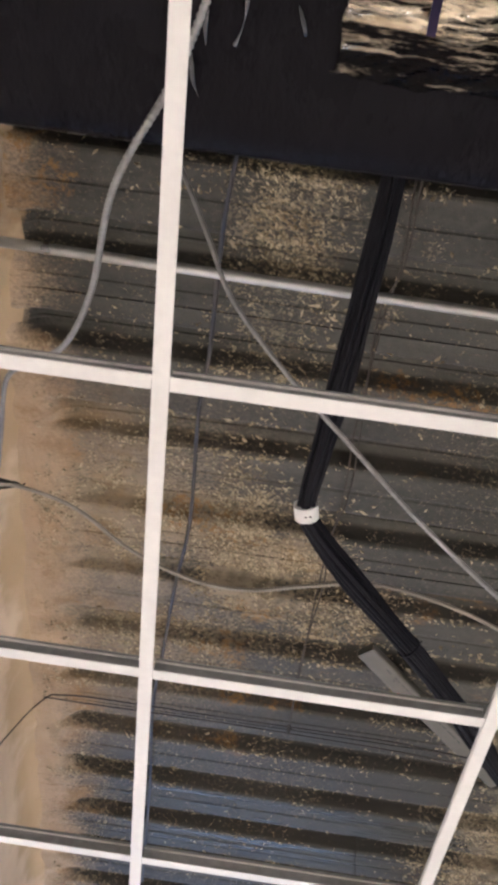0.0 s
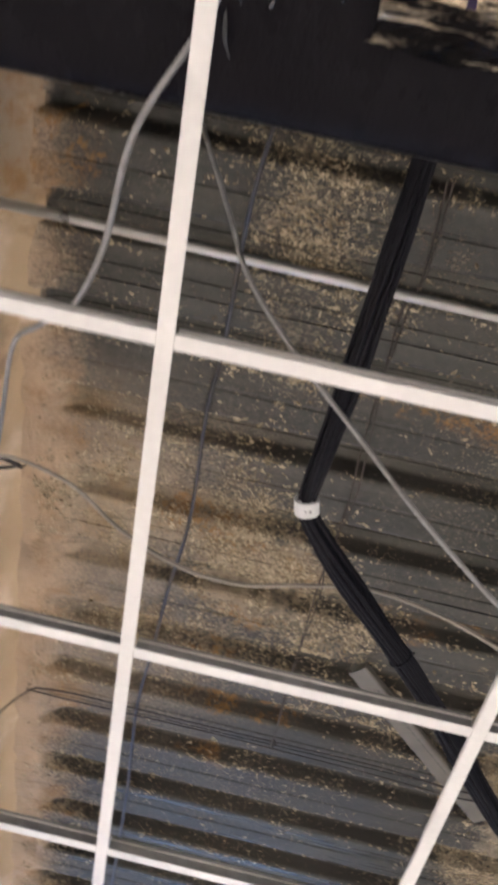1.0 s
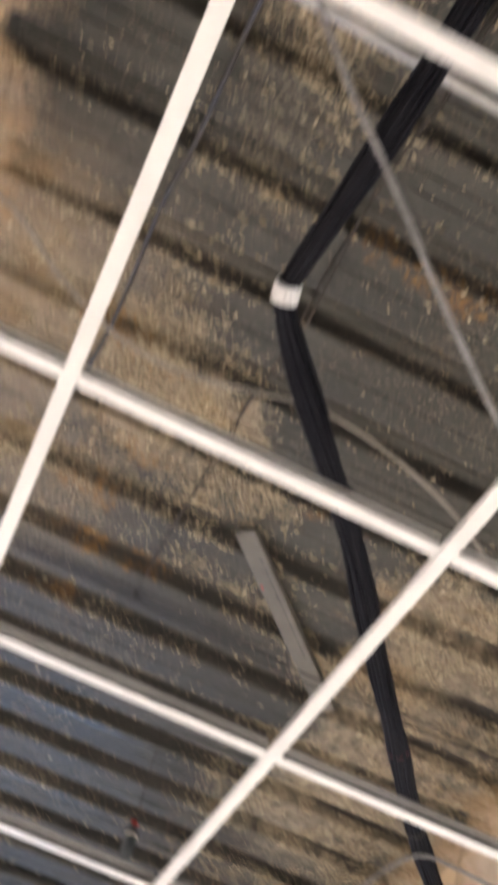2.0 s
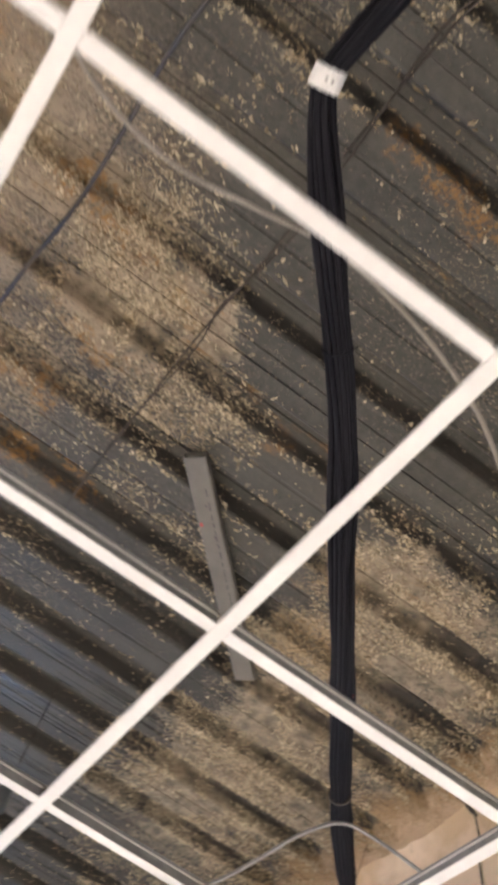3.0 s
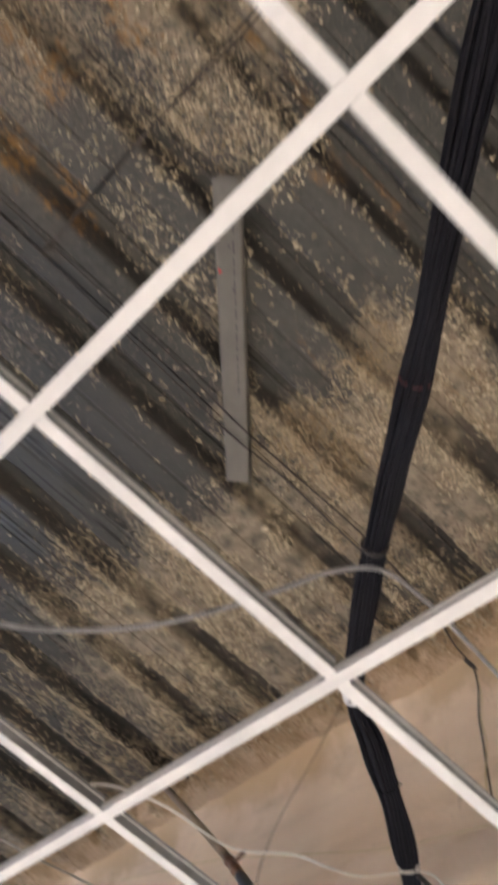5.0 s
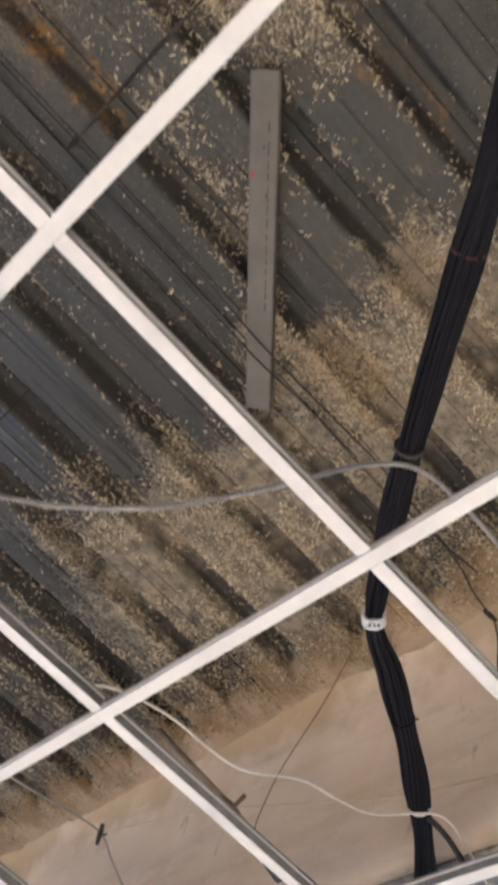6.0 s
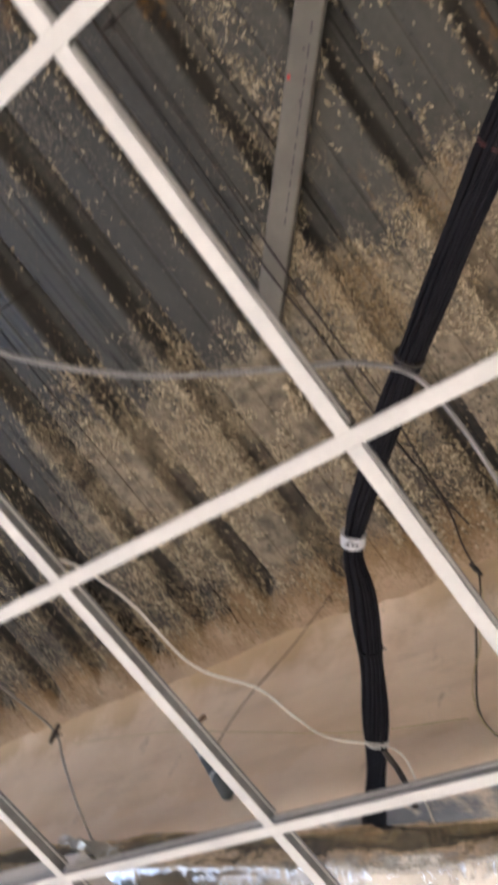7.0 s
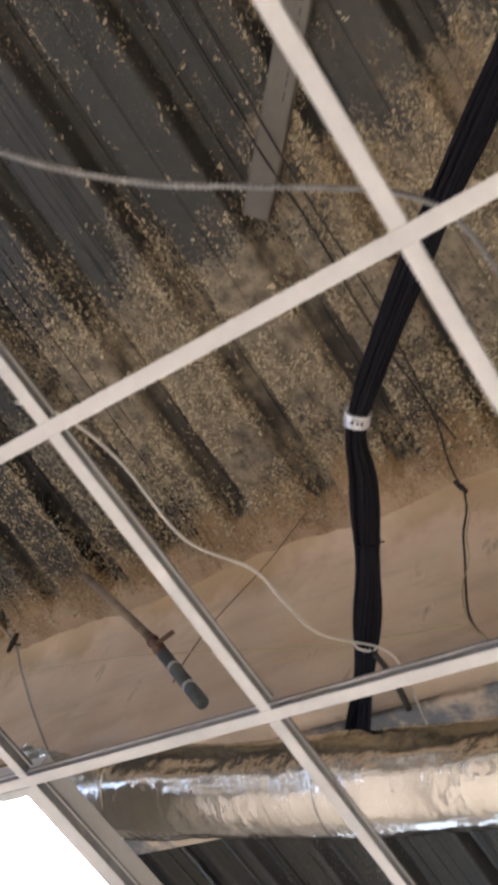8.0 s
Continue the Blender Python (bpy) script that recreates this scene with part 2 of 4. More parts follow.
def flange_material():
    k = Mat("oversprayed_steel_flange")
    n = k.noise(24.0, 4.0, 0.6)
    steel = k.mix(n, (0.15, 0.155, 0.165), (0.25, 0.25, 0.25))
    tan = k.mix(k.noise(11.0, 4.0), (0.55, 0.43, 0.31), (0.74, 0.61, 0.47))
    patch = k.ramp(k.math("ADD", k.noise(2.6, 5.0, 0.65), k.math("MULTIPLY", n, 0.12)), 0.50, 0.60)
    k.bump(k.math("ADD", k.math("MULTIPLY", patch, 1.2), n), 0.6, 0.008)
    return k.done(k.mix(patch, steel, tan), k.ramp(patch, 0.0, 1.0, 0.55, 0.95), 0.0, 0.3)


def foil_material():
    k = Mat("aluminium_foil")
    crease = k.noise(7.0, 5.0, 0.7, k.scaled(1.0, 2.4, 1.0))
    fine = k.noise(45.0, 2.0)
    k.bump(k.math("ADD", k.math("MULTIPLY", crease, 1.0), k.math("MULTIPLY", fine, 0.08)), 0.5, 0.015)
    return k.done(k.mix(k.ramp(crease, 0.3, 0.7), (0.84, 0.79, 0.70), (0.94, 0.90, 0.81)), k.ramp(fine, 0.3, 0.8, 0.10, 0.22), 1.0)


def sheen_foil_material():
    k = Mat("sheen_foil")
    smear = k.noise(7.0, 5.0, 0.65, k.scaled(0.8, 4.0, 1.0))
    crumple = k.noise(13.0, 4.0, 0.6, k.scaled(0.5, 3.0, 1.0))
    k.bump(crumple, 0.5, 0.02)
    # dark reflections painted as black streaks along the torn edge
    y = k.math("ADD", k.axis(1), k.ramp(k.noise(9.0, 4.0, 0.7, k.scaled(1.0, 8.5, 1.0)), 0.25, 0.75, -0.10, 0.10))
    dark_edge = k.ramp(y, -0.49, -0.39)
    # highlights and dark reflections of the creases painted as pale and dark streaks
    col = k.mix(k.ramp(smear, 0.36, 0.64), (0.32, 0.26, 0.18), (0.76, 0.65, 0.49))
    col = k.mix(dark_edge, col, (0.006, 0.005, 0.005))
    return k.done(col, k.ramp(smear, 0.3, 0.7, 0.10, 0.22), k.math("SUBTRACT", 1.0, k.math("MULTIPLY", dark_edge, 0.9)), 0.06)


def black_wrap_material():
    k = Mat("black_vapour_wrap")
    crease = k.noise(6.0, 5.0, 0.65, k.scaled(1.6, 0.8, 1.0))
    k.bump(crease, 0.55, 0.02)
    return k.done(k.mix(crease, (0.0055, 0.0046, 0.0060), (0.0090, 0.0078, 0.0096)), k.ramp(crease, 0.3, 0.7, 0.22, 0.42), 0.0, 0.055)


def glow_material(name, color, strength):
    k = Mat(name)
    k.b.inputs["Emission Color"].default_value = (*color, 1)
    k.b.inputs["Emission Strength"].default_value = strength
    return k.done((0.85, 0.85, 0.83), 0.5)


M_DECK = deck_material()
M_SPRAY = fireproof_material()
M_FOIL = foil_material()
M_WRAP = black_wrap_material()
M_SHEENFOIL = sheen_foil_material()
M_TEE = simple("white_enamelled_steel", (0.63, 0.61, 0.575), (0.69, 0.67, 0.63), 0.42, 0.0, 60.0)
M_TEE_WEB = simple("galvanised_tee_web", (0.22, 0.216, 0.213), (0.35, 0.344, 0.338), 0.42, 0.35, 40.0)
M_FLANGE = flange_material()
M_EMT = simple("galvanised_conduit", (0.38, 0.37, 0.345), (0.54, 0.525, 0.49), 0.33, 0.7, 20.0)
M_MC = simple("flexible_steel_armour", (0.235, 0.228, 0.217), (0.36, 0.35, 0.335), 0.45, 0.5, 60.0)
M_BLACK = simple("black_cable_jacket", (0.0065, 0.006, 0.008), (0.013, 0.0125, 0.0155), 0.68, 0.0, 25.0, 0.0008, 0.12)
M_WIRE = simple("dark_wire", (0.024, 0.018, 0.013), (0.06, 0.046, 0.033), 0.6, 0.0, 25.0)
M_BROWNWIRE = simple("rusty_tie_wire", (0.13, 0.085, 0.05), (0.22, 0.15, 0.09), 0.7, 0.0, 30.0)
M_BLUEWIRE = simple("dusty_blue_grey_wire", (0.035, 0.055, 0.10), (0.085, 0.075, 0.06), 0.55, 0.0, 7.0)
M_WHITEWIRE = simple("cream_cable_jacket", (0.70, 0.65, 0.56), (0.80, 0.76, 0.67), 0.45, 0.0, 25.0)
M_GREYWIRE = simple("grey_cable_jacket", (0.24, 0.215, 0.175), (0.36, 0.325, 0.27), 0.5, 0.0, 20.0)
M_PVC = simple("dusty_grey_pvc", (0.13, 0.119, 0.096), (0.175, 0.162, 0.132), 0.6, 0.0, 14.0, 0.0006)
M_PRINT = simple("dark_print", (0.05, 0.048, 0.045), (0.08, 0.075, 0.07), 0.6)
M_RED = simple("red_mark", (0.42, 0.02, 0.015), (0.5, 0.04, 0.03), 0.5)
M_DULLRED = simple("dull_red_tie", (0.06, 0.010, 0.008), (0.10, 0.016, 0.012), 0.5)
M_STRING = simple("yellow_string", (0.50, 0.40, 0.20), (0.62, 0.52, 0.28), 0.7, 0.0, 20.0)
M_TAG = simple("white_plastic", (0.66, 0.66, 0.63), (0.78, 0.77, 0.74), 0.4, 0.0, 40.0)
M_SILVER = simple("silver_tape", (0.60, 0.60, 0.60), (0.78, 0.78, 0.78), 0.3, 0.35, 60.0)
M_COPPER = simple("copper_fitting", (0.15, 0.085, 0.055), (0.27, 0.165, 0.11), 0.5, 0.4, 40.0)
M_PIPE = simple("dirty_brown_pipe", (0.10, 0.08, 0.06), (0.34, 0.26, 0.18), 0.75, 0.0, 9.0, 0.001)
M_FOLD = simple("glossy_black_plastic", (0.012, 0.011, 0.012), (0.02, 0.019, 0.02), 0.14, 0.0, 30.0, 0.0, 0.8)
M_SLEEVE = simple("dark_grey_rubber_sleeve", (0.06, 0.072, 0.075), (0.10, 0.112, 0.115), 0.55, 0.0, 30.0)
M_PURPLE = simple("purple_tape", (0.012, 0.008, 0.028), (0.028, 0.017, 0.05), 0.5, spec=0.15)
M_FLOOR = simple("pale_concrete_floor", (0.40, 0.36, 0.305), (0.48, 0.435, 0.37), 0.6, 0.0, 3.0)
M_WALL = simple("off_white_wall_paint", (0.70, 0.645, 0.57), (0.76, 0.71, 0.63), 0.8, 0.0, 4.0)
M_BLOCK = simple("grey_upper_wall", (0.20, 0.18, 0.155), (0.28, 0.255, 0.22), 0.9, 0.0, 6.0, 0.003)
def fleck_material():
    k = Mat("overspray_clumps")
    g = k.t.nodes.new("ShaderNodeNewGeometry")
    r = g.outputs["Random Per Island"]
    col = k.mix(k.ramp(r, 0.0, 1.0), (0.19, 0.155, 0.10), (0.66, 0.555, 0.38))
    col = k.mix(k.ramp(k.noise(2.0, 3.0), 0.5, 0.7, 0.0, 0.5), col, (0.34, 0.235, 0.12))
    return k.done(col, 0.95, 0.0, 0.1)


M_FLECK = fleck_material()
M_LENS = glow_material("lit_diffuser", (1.03, 0.975, 1.02), LENS_STRENGTH)


# ---- mesh helpers ----
def mesh_ob(name, verts, faces, material, smooth=False):
    me = bpy.data.meshes.new(name)
    me.from_pydata([tuple(v) for v in verts], [], faces)
    me.update()
    if smooth:
        for p in me.polygons:
            p.use_smooth = True
    me.materials.append(material)
    return new(name, me)


def part(name, bm, material, parent, label="", smooth=False):
    """Links a bmesh as one mesh object under a thing or a part."""
    me = bpy.data.meshes.new(name)
    bm.normal_update()
    bm.to_mesh(me)
    bm.free()
    if smooth:
        for p in me.polygons:
            p.use_smooth = True
    me.materials.append(material)
    ob = new(name, me)
    if parent is not None:
        ob.parent = parent
        ob.matrix_parent_inverse = parent.matrix_basis.inverted()
    if label:
        tagged(ob, label)
    return ob


def thing(name, label, category, at=(0, 0, 0), group="", kind=""):
    ob = new(name)
    ob.empty_display_size = 0.1
    ob.location = at
    return tagged(ob, label, category, group, kind)


def box(bm, lo, hi, bevel=0.0):
    lo, hi = Vector(lo), Vector(hi)
    r = bmesh.ops.create_cube(bm, size=1.0, matrix=Matrix.LocRotScale((lo + hi) / 2, None, hi - lo))
    if bevel:
        es = list({e for v in r["verts"] for e in v.link_edges})
        bmesh.ops.bevel(bm, geom=es, offset=bevel, segments=2, affect="EDGES")
    return bm


def smooth_path(pts, step):
    """Catmull-Rom through the points, at even steps."""
    p = [Vector(q) for q in pts]
    p = [p[0] * 2 - p[1]] + p + [p[-1] * 2 - p[-2]]
    fine = []
    for i in range(1, len(p) - 2):
        a, b, c, d = p[i - 1:i + 3]
        for j in range(16):
            t = j / 16
            fine.append(0.5 * (2 * b + (c - a) * t + (2 * a - 5 * b + 4 * c - d) * t * t + (3 * b - a - 3 * c + d) * t ** 3))
    fine.append(p[-2])
    out, left = [fine[0]], step
    for a, b in zip(fine, fine[1:]):
        span = (b - a).length
        while span >= left and span > 1e-9:
            a = a + (b - a) * (left / span)
            out.append(a)
            span = (b - a).length
            left = step
        left -= span
    out.append(fine[-1])
    return out


def frames_of(path):
    """A steady pair of cross directions at each point of a path."""
    side = None
    out = []
    for i, p in enumerate(path):
        d = (path[min(i + 1, len(path) - 1)] - path[max(i - 1, 0)]).normalized()
        if side is None:
            side = d.orthogonal().normalized()
        side = (side - d * side.dot(d)).normalized()
        out.append((p, side, d.cross(side).normalized()))
    return out


def tube(bm, path, radius, sides=8, offset=None):
    """Sweeps a ring along a path. radius: a number or f(i). offset: f(i) gives (u, v)."""
    rings = []
    for i, (p, u, v) in enumerate(frames_of(path)):
        if offset:
            a, b = offset(i)
            p = p + u * a + v * b
        r = radius(i) if callable(radius) else radius
        rings.append([bm.verts.new(p + (u * math.cos(2 * math.pi * k / sides) + v * math.sin(2 * math.pi * k / sides)) * r) for k in range(sides)])
    for a, b in zip(rings, rings[1:]):
        for k in range(sides):
            bm.faces.new((a[k], a[(k + 1) % sides], b[(k + 1) % sides], b[k]))
    bm.faces.new(list(reversed(rings[0])))
    bm.faces.new(rings[-1])
    return bm


def cable(name, pts, radius, material, label, category="cable", ribs=0.0, group="", sides=8):
    """One loose cable; ribs: the pitch of an armoured cable's turns."""
    if ribs:
        path = smooth_path(pts, ribs / 4)
        bm = tube(bmesh.new(), path, lambda i: radius * (1.0, 1.12, 1.0, 0.76)[i % 4], sides)
    else:
        path = smooth_path(pts, 0.02)
        bm = tube(bmesh.new(), path, radius, sides)
    return tagged(part(name, bm, material, None, "", True), label, category, group)


# ---- deck overhead ----
def deck_profile(y0, y1):
    """The sheets' section: low flange, web, high flange, web; a lapped lip at every third rib."""
    half, run, lip = 0.094, 0.021, 0.0035
    prof = []
    for i in range(math.floor((y0 - SEAM_Y) / PITCH), math.ceil((y1 - SEAM_Y) / PITCH)):
        c = SEAM_Y + i * PITCH
        if i % 3 == 0:
            prof += [(c - half - 0.004, 0.010), (c - half + 0.002, 0.003), (c - half + 0.010, 0), (c - 0.026, 0), (c - 0.022, -lip), (c + 0.020, -lip), (c + 0.0205, 0.006), (c + 0.029, 0.006), (c + 0.0295, 0), (c + half - 0.010, 0), (c + half - 0.002, 0.003), (c + half + 0.004, 0.010)]
        else:
            prof += [(c - half - 0.004, 0.010), (c - half + 0.002, 0.003), (c - half + 0.010, 0), (c - 0.008, 0), (c - 0.004, 0.003), (c + 0.004, 0.003), (c + 0.008, 0), (c + half - 0.010, 0), (c + half - 0.002, 0.003), (c + half + 0.004, 0.010)]
        d = c + half
        prof += [(d + run - 0.003, RIB - 0.010), (d + run + 0.002, RIB - 0.003), (d + run + 0.009, RIB), (d + run + 0.032, RIB), (d + run + 0.035, RIB - 0.004), (d + run + 0.041, RIB - 0.004), (d + run + 0.044, RIB), (c + PITCH - half - run - 0.009, RIB), (c + PITCH - half - run - 0.002, RIB - 0.003), (c + PITCH - half - run + 0.003, RIB - 0.010)]
    return prof


PROFILE = deck_profile(ROOM[2], ROOM[3])


def deck_height(x, y, h):
    """Height of the deck's underside, with the spray that plugs the ribs at the beams."""
    wob = 0.0016 * noise.noise((x * 1.3, y * 2.0, 0.0))
    rag = 0.07 * noise.noise((y * 3.1, 0.0, 2.0)) + 0.05 * noise.noise((y * 13.0, x * 6, 5.0))
    thin = min(max((1.1 - y) / 0.5, 0.0), 1.0)
    gap = min(x - BEAM_L - 0.04 + 0.14 * thin, BEAM_R - x) + rag
    t = min(max((0.24 - gap) / 0.13, 0.0), 1.0)
    t = t * t * (3 - 2 * t) if BEAM_L - 0.2 < x < BEAM_R + 0.2 else 0.0
    side = min(max((0.15 - x) / 0.65, 0.0), 1.0) * min(max((y - 0.75) / 0.35, 0.0), 1.0) * min(max((2.35 - y) / 0.5, 0.0), 1.0)
    h *= 1 - 0.55 * side * (0.75 + 0.5 * noise.noise((x * 2.0, y * 2.6, 6.0)))
    rough = t * (0.010 * noise.noise((x * 14, y * 14, 0)) + 0.005 * noise.noise((x * 40, y * 40, 3)))
    return DECK_Z + h * (1 - t) - 0.012 * t + wob + rough


def build_deck(x0, x1):
    xs = [x0 + 0.12 * i for i in range(int((x1 - x0) / 0.12) + 1)] + [x1]
    for centre in (BEAM_L + 0.22, BEAM_R - 0.22):
        xs = [x for x in xs if abs(x - centre) > 0.3] + [centre - 0.3 + 0.015 * i for i in range(41)]
    xs.sort()
    n = len(PROFILE)
    verts = [(x, y, deck_height(x, y, h)) for x in xs for y, h in PROFILE]
    faces = [(j * n + i, (j + 1) * n + i, (j + 1) * n + i + 1, j * n + i + 1) for j in range(len(xs) - 1) for i in range(n - 1)]
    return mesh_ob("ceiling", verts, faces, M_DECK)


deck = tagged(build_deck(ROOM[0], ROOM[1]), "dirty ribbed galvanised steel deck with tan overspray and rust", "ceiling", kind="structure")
_slab = bmesh.new()
box(_slab, (ROOM[0], ROOM[2], DECK_Z + RIB + 0.012), (ROOM[1], ROOM[3], DECK_Z + RIB + 0.16))
tagged(part("roof_slab", _slab, M_BLOCK, None), "plain concrete slab on the steel deck", "slab", kind="structure")


# ---- beams ----
def build_beam(face, way, label):
    """A steel beam under a thick sprayed coat. way: +1 where its body lies towards +x of its face."""
    beam = thing("steel_beam", label, "beam", (face, 1.5, 3.2))
    low = 3.19
    y0, y1 = ROOM[2], ROOM[3]
    sect = [(-0.085, DECK_Z + 0.02), (-0.055, DECK_Z - 0.012), (-0.028, DECK_Z - 0.045), (-0.010, DECK_Z - 0.10), (0.0, DECK_Z - 0.17), (0.004, 3.62), (0.002, 3.42),
            (-0.006, 3.34), (-0.022, 3.28), (-0.030, 3.24), (-0.024, low + 0.012), (0.0, low), (0.30, low), (0.33, low + 0.03), (0.33, DECK_Z + 0.03)]
    ny = 150
    verts, faces = [], []
    for j in range(ny + 1):
        y = y0 + (y1 - y0) * j / ny
        for s, (dx, z) in enumerate(sect):
            w = noise.noise((y * 2.2, z * 2.4, face)) * 0.012 + noise.noise((y * 9, z * 9, face + 3)) * 0.004
            if 7 <= s <= 10:
                w -= 0.014 * max(0.0, noise.noise((y * 4.0, z * 5.0, face + 8)) + 0.35)
            if s < 4:
                w += (0.02, 0.02, 0.015, 0.008)[s] * (noise.noise((y * 3.1, 0.0, face)) + 0.7 * noise.noise((y * 11, 2.0, face)))
            verts.append((face + way * (dx + w), y, z + (0.5 * w if 2 < s < 13 else 0)))
    n = len(sect)
    for j in range(ny):
        for i in range(n - 1):
            a = j * n + i
            faces.append((a, a + n, a + n + 1, a + 1) if way < 0 else (a, a + 1, a + n + 1, a + n))
    coat = mesh_ob("fireproofing", verts, faces, M_SPRAY, True)
    coat.parent = beam
    coat.matrix_parent_inverse = beam.matrix_basis.inverted()
    bm = bmesh.new()
    xs = sorted((face + way * 0.008, face + way * 0.29))
    box(bm, (xs[0], y0, low - 0.016), (xs[1], y1, low - 0.002), 0.003)
    part("bottom_flange", bm, M_FLANGE, beam, "grey steel flange with patches of tan spray")
    return beam


build_beam(BEAM_R, 1, "steel beam sprayed with smooth tan fireproofing under the deck")
build_beam(BEAM_L, -1, "steel beam with tan fireproofing and orange rust stains")


# ---- room below, unseen; its floor and walls bounce the light up ----
def build_room():
    x0, x1, y0, y1 = ROOM
    bm = bmesh.new()
    box(bm, (x0, y0, -0.12), (x1, y1, 0.0))
    tagged(part("floor", bm, M_FLOOR, None), "pale bare concrete floor of the room below", "floor", kind="structure")
    for name, lo, hi in (("wall_west", (x0 - 0.15, y0, 0), (x0, y1, 4.2)), ("wall_east", (x1, y0, 0), (x1 + 0.15, y1, 4.2)), ("wall_south", (x0, y0 - 0.15, 0), (x1, y0, 4.2)), ("wall_north_upper", (x0, y1, 2.7), (x1, y1 + 0.15, 4.2))):
        if "north" not in name:
            bm = bmesh.new()
            if name == "wall_east":
                for a, b, c, d in ((y0, 0.8, 0, 2.7), (4.4, y1, 0, 2.7), (0.8, 4.4, 0, 0.9), (0.8, 4.4, 2.4, 2.7)):
                    box(bm, (lo[0], a, c), (hi[0], b, d))
            else:
                box(bm, lo, (hi[0], hi[1], 2.7))
            tagged(part(name, bm, M_WALL, None), "plain off-white painted wall", "wall", kind="structure")
            # unseen upper walls, added dark so that the foil wrinkles reflect darkness
            name, lo = name + "_upper", (lo[0], lo[1], 2.7)
        bm = bmesh.new()
        box(bm, lo, hi)
        tagged(part(name, bm, M_BLOCK, None), "unseen grey wall above the ceiling grid, kept dark to shape reflections", "wall", kind="structure")
    # far wall with one window opening, unseen, assumed from the deck's blue sheen
    wx0, wx1, wz0, wz1 = -1.4, 1.2, 0.9, 2.5
    bm = bmesh.new()
    box(bm, (x0, y1, 0), (wx0, y1 + 0.15, 2.7))
    box(bm, (wx1, y1, 0), (x1, y1 + 0.15, 2.7))
    box(bm, (wx0, y1, 0), (wx1, y1 + 0.15, wz0))
    box(bm, (wx0, y1, wz1), (wx1, y1 + 0.15, 2.7))
    tagged(part("wall_north", bm, M_WALL, None), "plain off-white painted wall with a window opening", "wall", kind="structure")
    lamp = bpy.data.lights.new("window_daylight", "AREA")
    lamp.shape, lamp.size, lamp.size_y = "RECTANGLE", wx1 - wx0, wz1 - wz0
    lamp.energy, lamp.color = WINDOW_WATTS, (0.45, 0.62, 1.0)
    ob = new("window_daylight", lamp)
    # unseen side opening and lamp, added to put a blue rim on the foil duct
    side = bpy.data.lights.new("side_window_daylight", "AREA")
    side.shape, side.size, side.size_y = "RECTANGLE", 3.6, 1.5
    side.energy, side.color = EAST_WATTS, (0.62, 0.76, 1.0)
    so = new("side_window_daylight", side)
    so.matrix_basis = look((x1 + 0.1, 2.6, 1.65), (0.0, 2.6, 1.65))
    ob.matrix_basis = look(((wx0 + wx1) / 2, y1 + 0.1, (wz0 + wz1) / 2), ((wx0 + wx1) / 2, 0.0, (wz0 + wz1) / 2 + 0.6))


build_room()


# ---- suspended grid ----
def tee(name, parent, length, along_y, at, holes=True):
    """An inverted tee: white face flange, stitched web and top bulb."""
    bar = bmesh.new()
    w = 0.0123
    box(bar, (0, -w, 0), (length, w, 0.0022), 0.0006)
    m = pose(*at, 0, 0, 90 if along_y else 0)
    bmesh.ops.transform(bar, matrix=m, verts=bar.verts)
    ob = part(name, bar, M_TEE, parent)
    web = bmesh.new()
    t = 0.0012
    box(web, (0, -t, 0.0022), (length, t, 0.0285))
    box(web, (0, -0.0036, 0.0285), (length, 0.0036, 0.036), 0.0012)
    n = max(2, round(length / 0.0508))
    for i in range(n):
        a = length * (i + 0.3) / n
        box(web, (a, -t - 0.0006, 0.012), (a + 0.007, t + 0.0006, 0.021))
    bmesh.ops.transform(web, matrix=m, verts=web.verts)
    part("web", web, M_TEE_WEB, ob, "dark grey stitched web")
    # white strip stands in for light caught on the bulb's lower edge
    lip = bmesh.new()
    box(lip, (0, -0.0056, 0.0266), (length, 0.0056, 0.0283))
    bmesh.ops.transform(lip, matrix=m, verts=lip.verts)
    part("lip", lip, M_TEE, ob, "white strip painted in for the lit edge of the bulb")
    return ob


grid = thing("ceiling_grid", "open white suspended ceiling grid with its tiles taken out", "ceiling grid", (0.61, 1.22, GRID_Z), kind="structure")
LEN_Y = ROOM[3] - ROOM[2] - 0.004


def repeat(bar, dx, dy):
    """The same tee again, moved; it shares the meshes."""
    for o in (bar, *bar.children):
        twin = o.copy()
        scene.collection.objects.link(twin)
        if o is bar:
            first = twin
            twin.location = (dx, dy, 0)
        else:
            twin.parent = first
    return first


main = tee("main_tee", grid, LEN_Y, True, (-5 * CELL, ROOM[2] + 0.002, GRID_Z))
for c in range(1, 15):
    repeat(main, c * CELL, 0)
cross = tee("cross_tee", grid, CELL - 0.0256, False, (-5 * CELL + 0.0128, -5 * CELL, GRID_Z + 0.0004))
for r in range(16):
    for c in range(14):
        if r or c:
            repeat(cross, c * CELL, r * CELL)


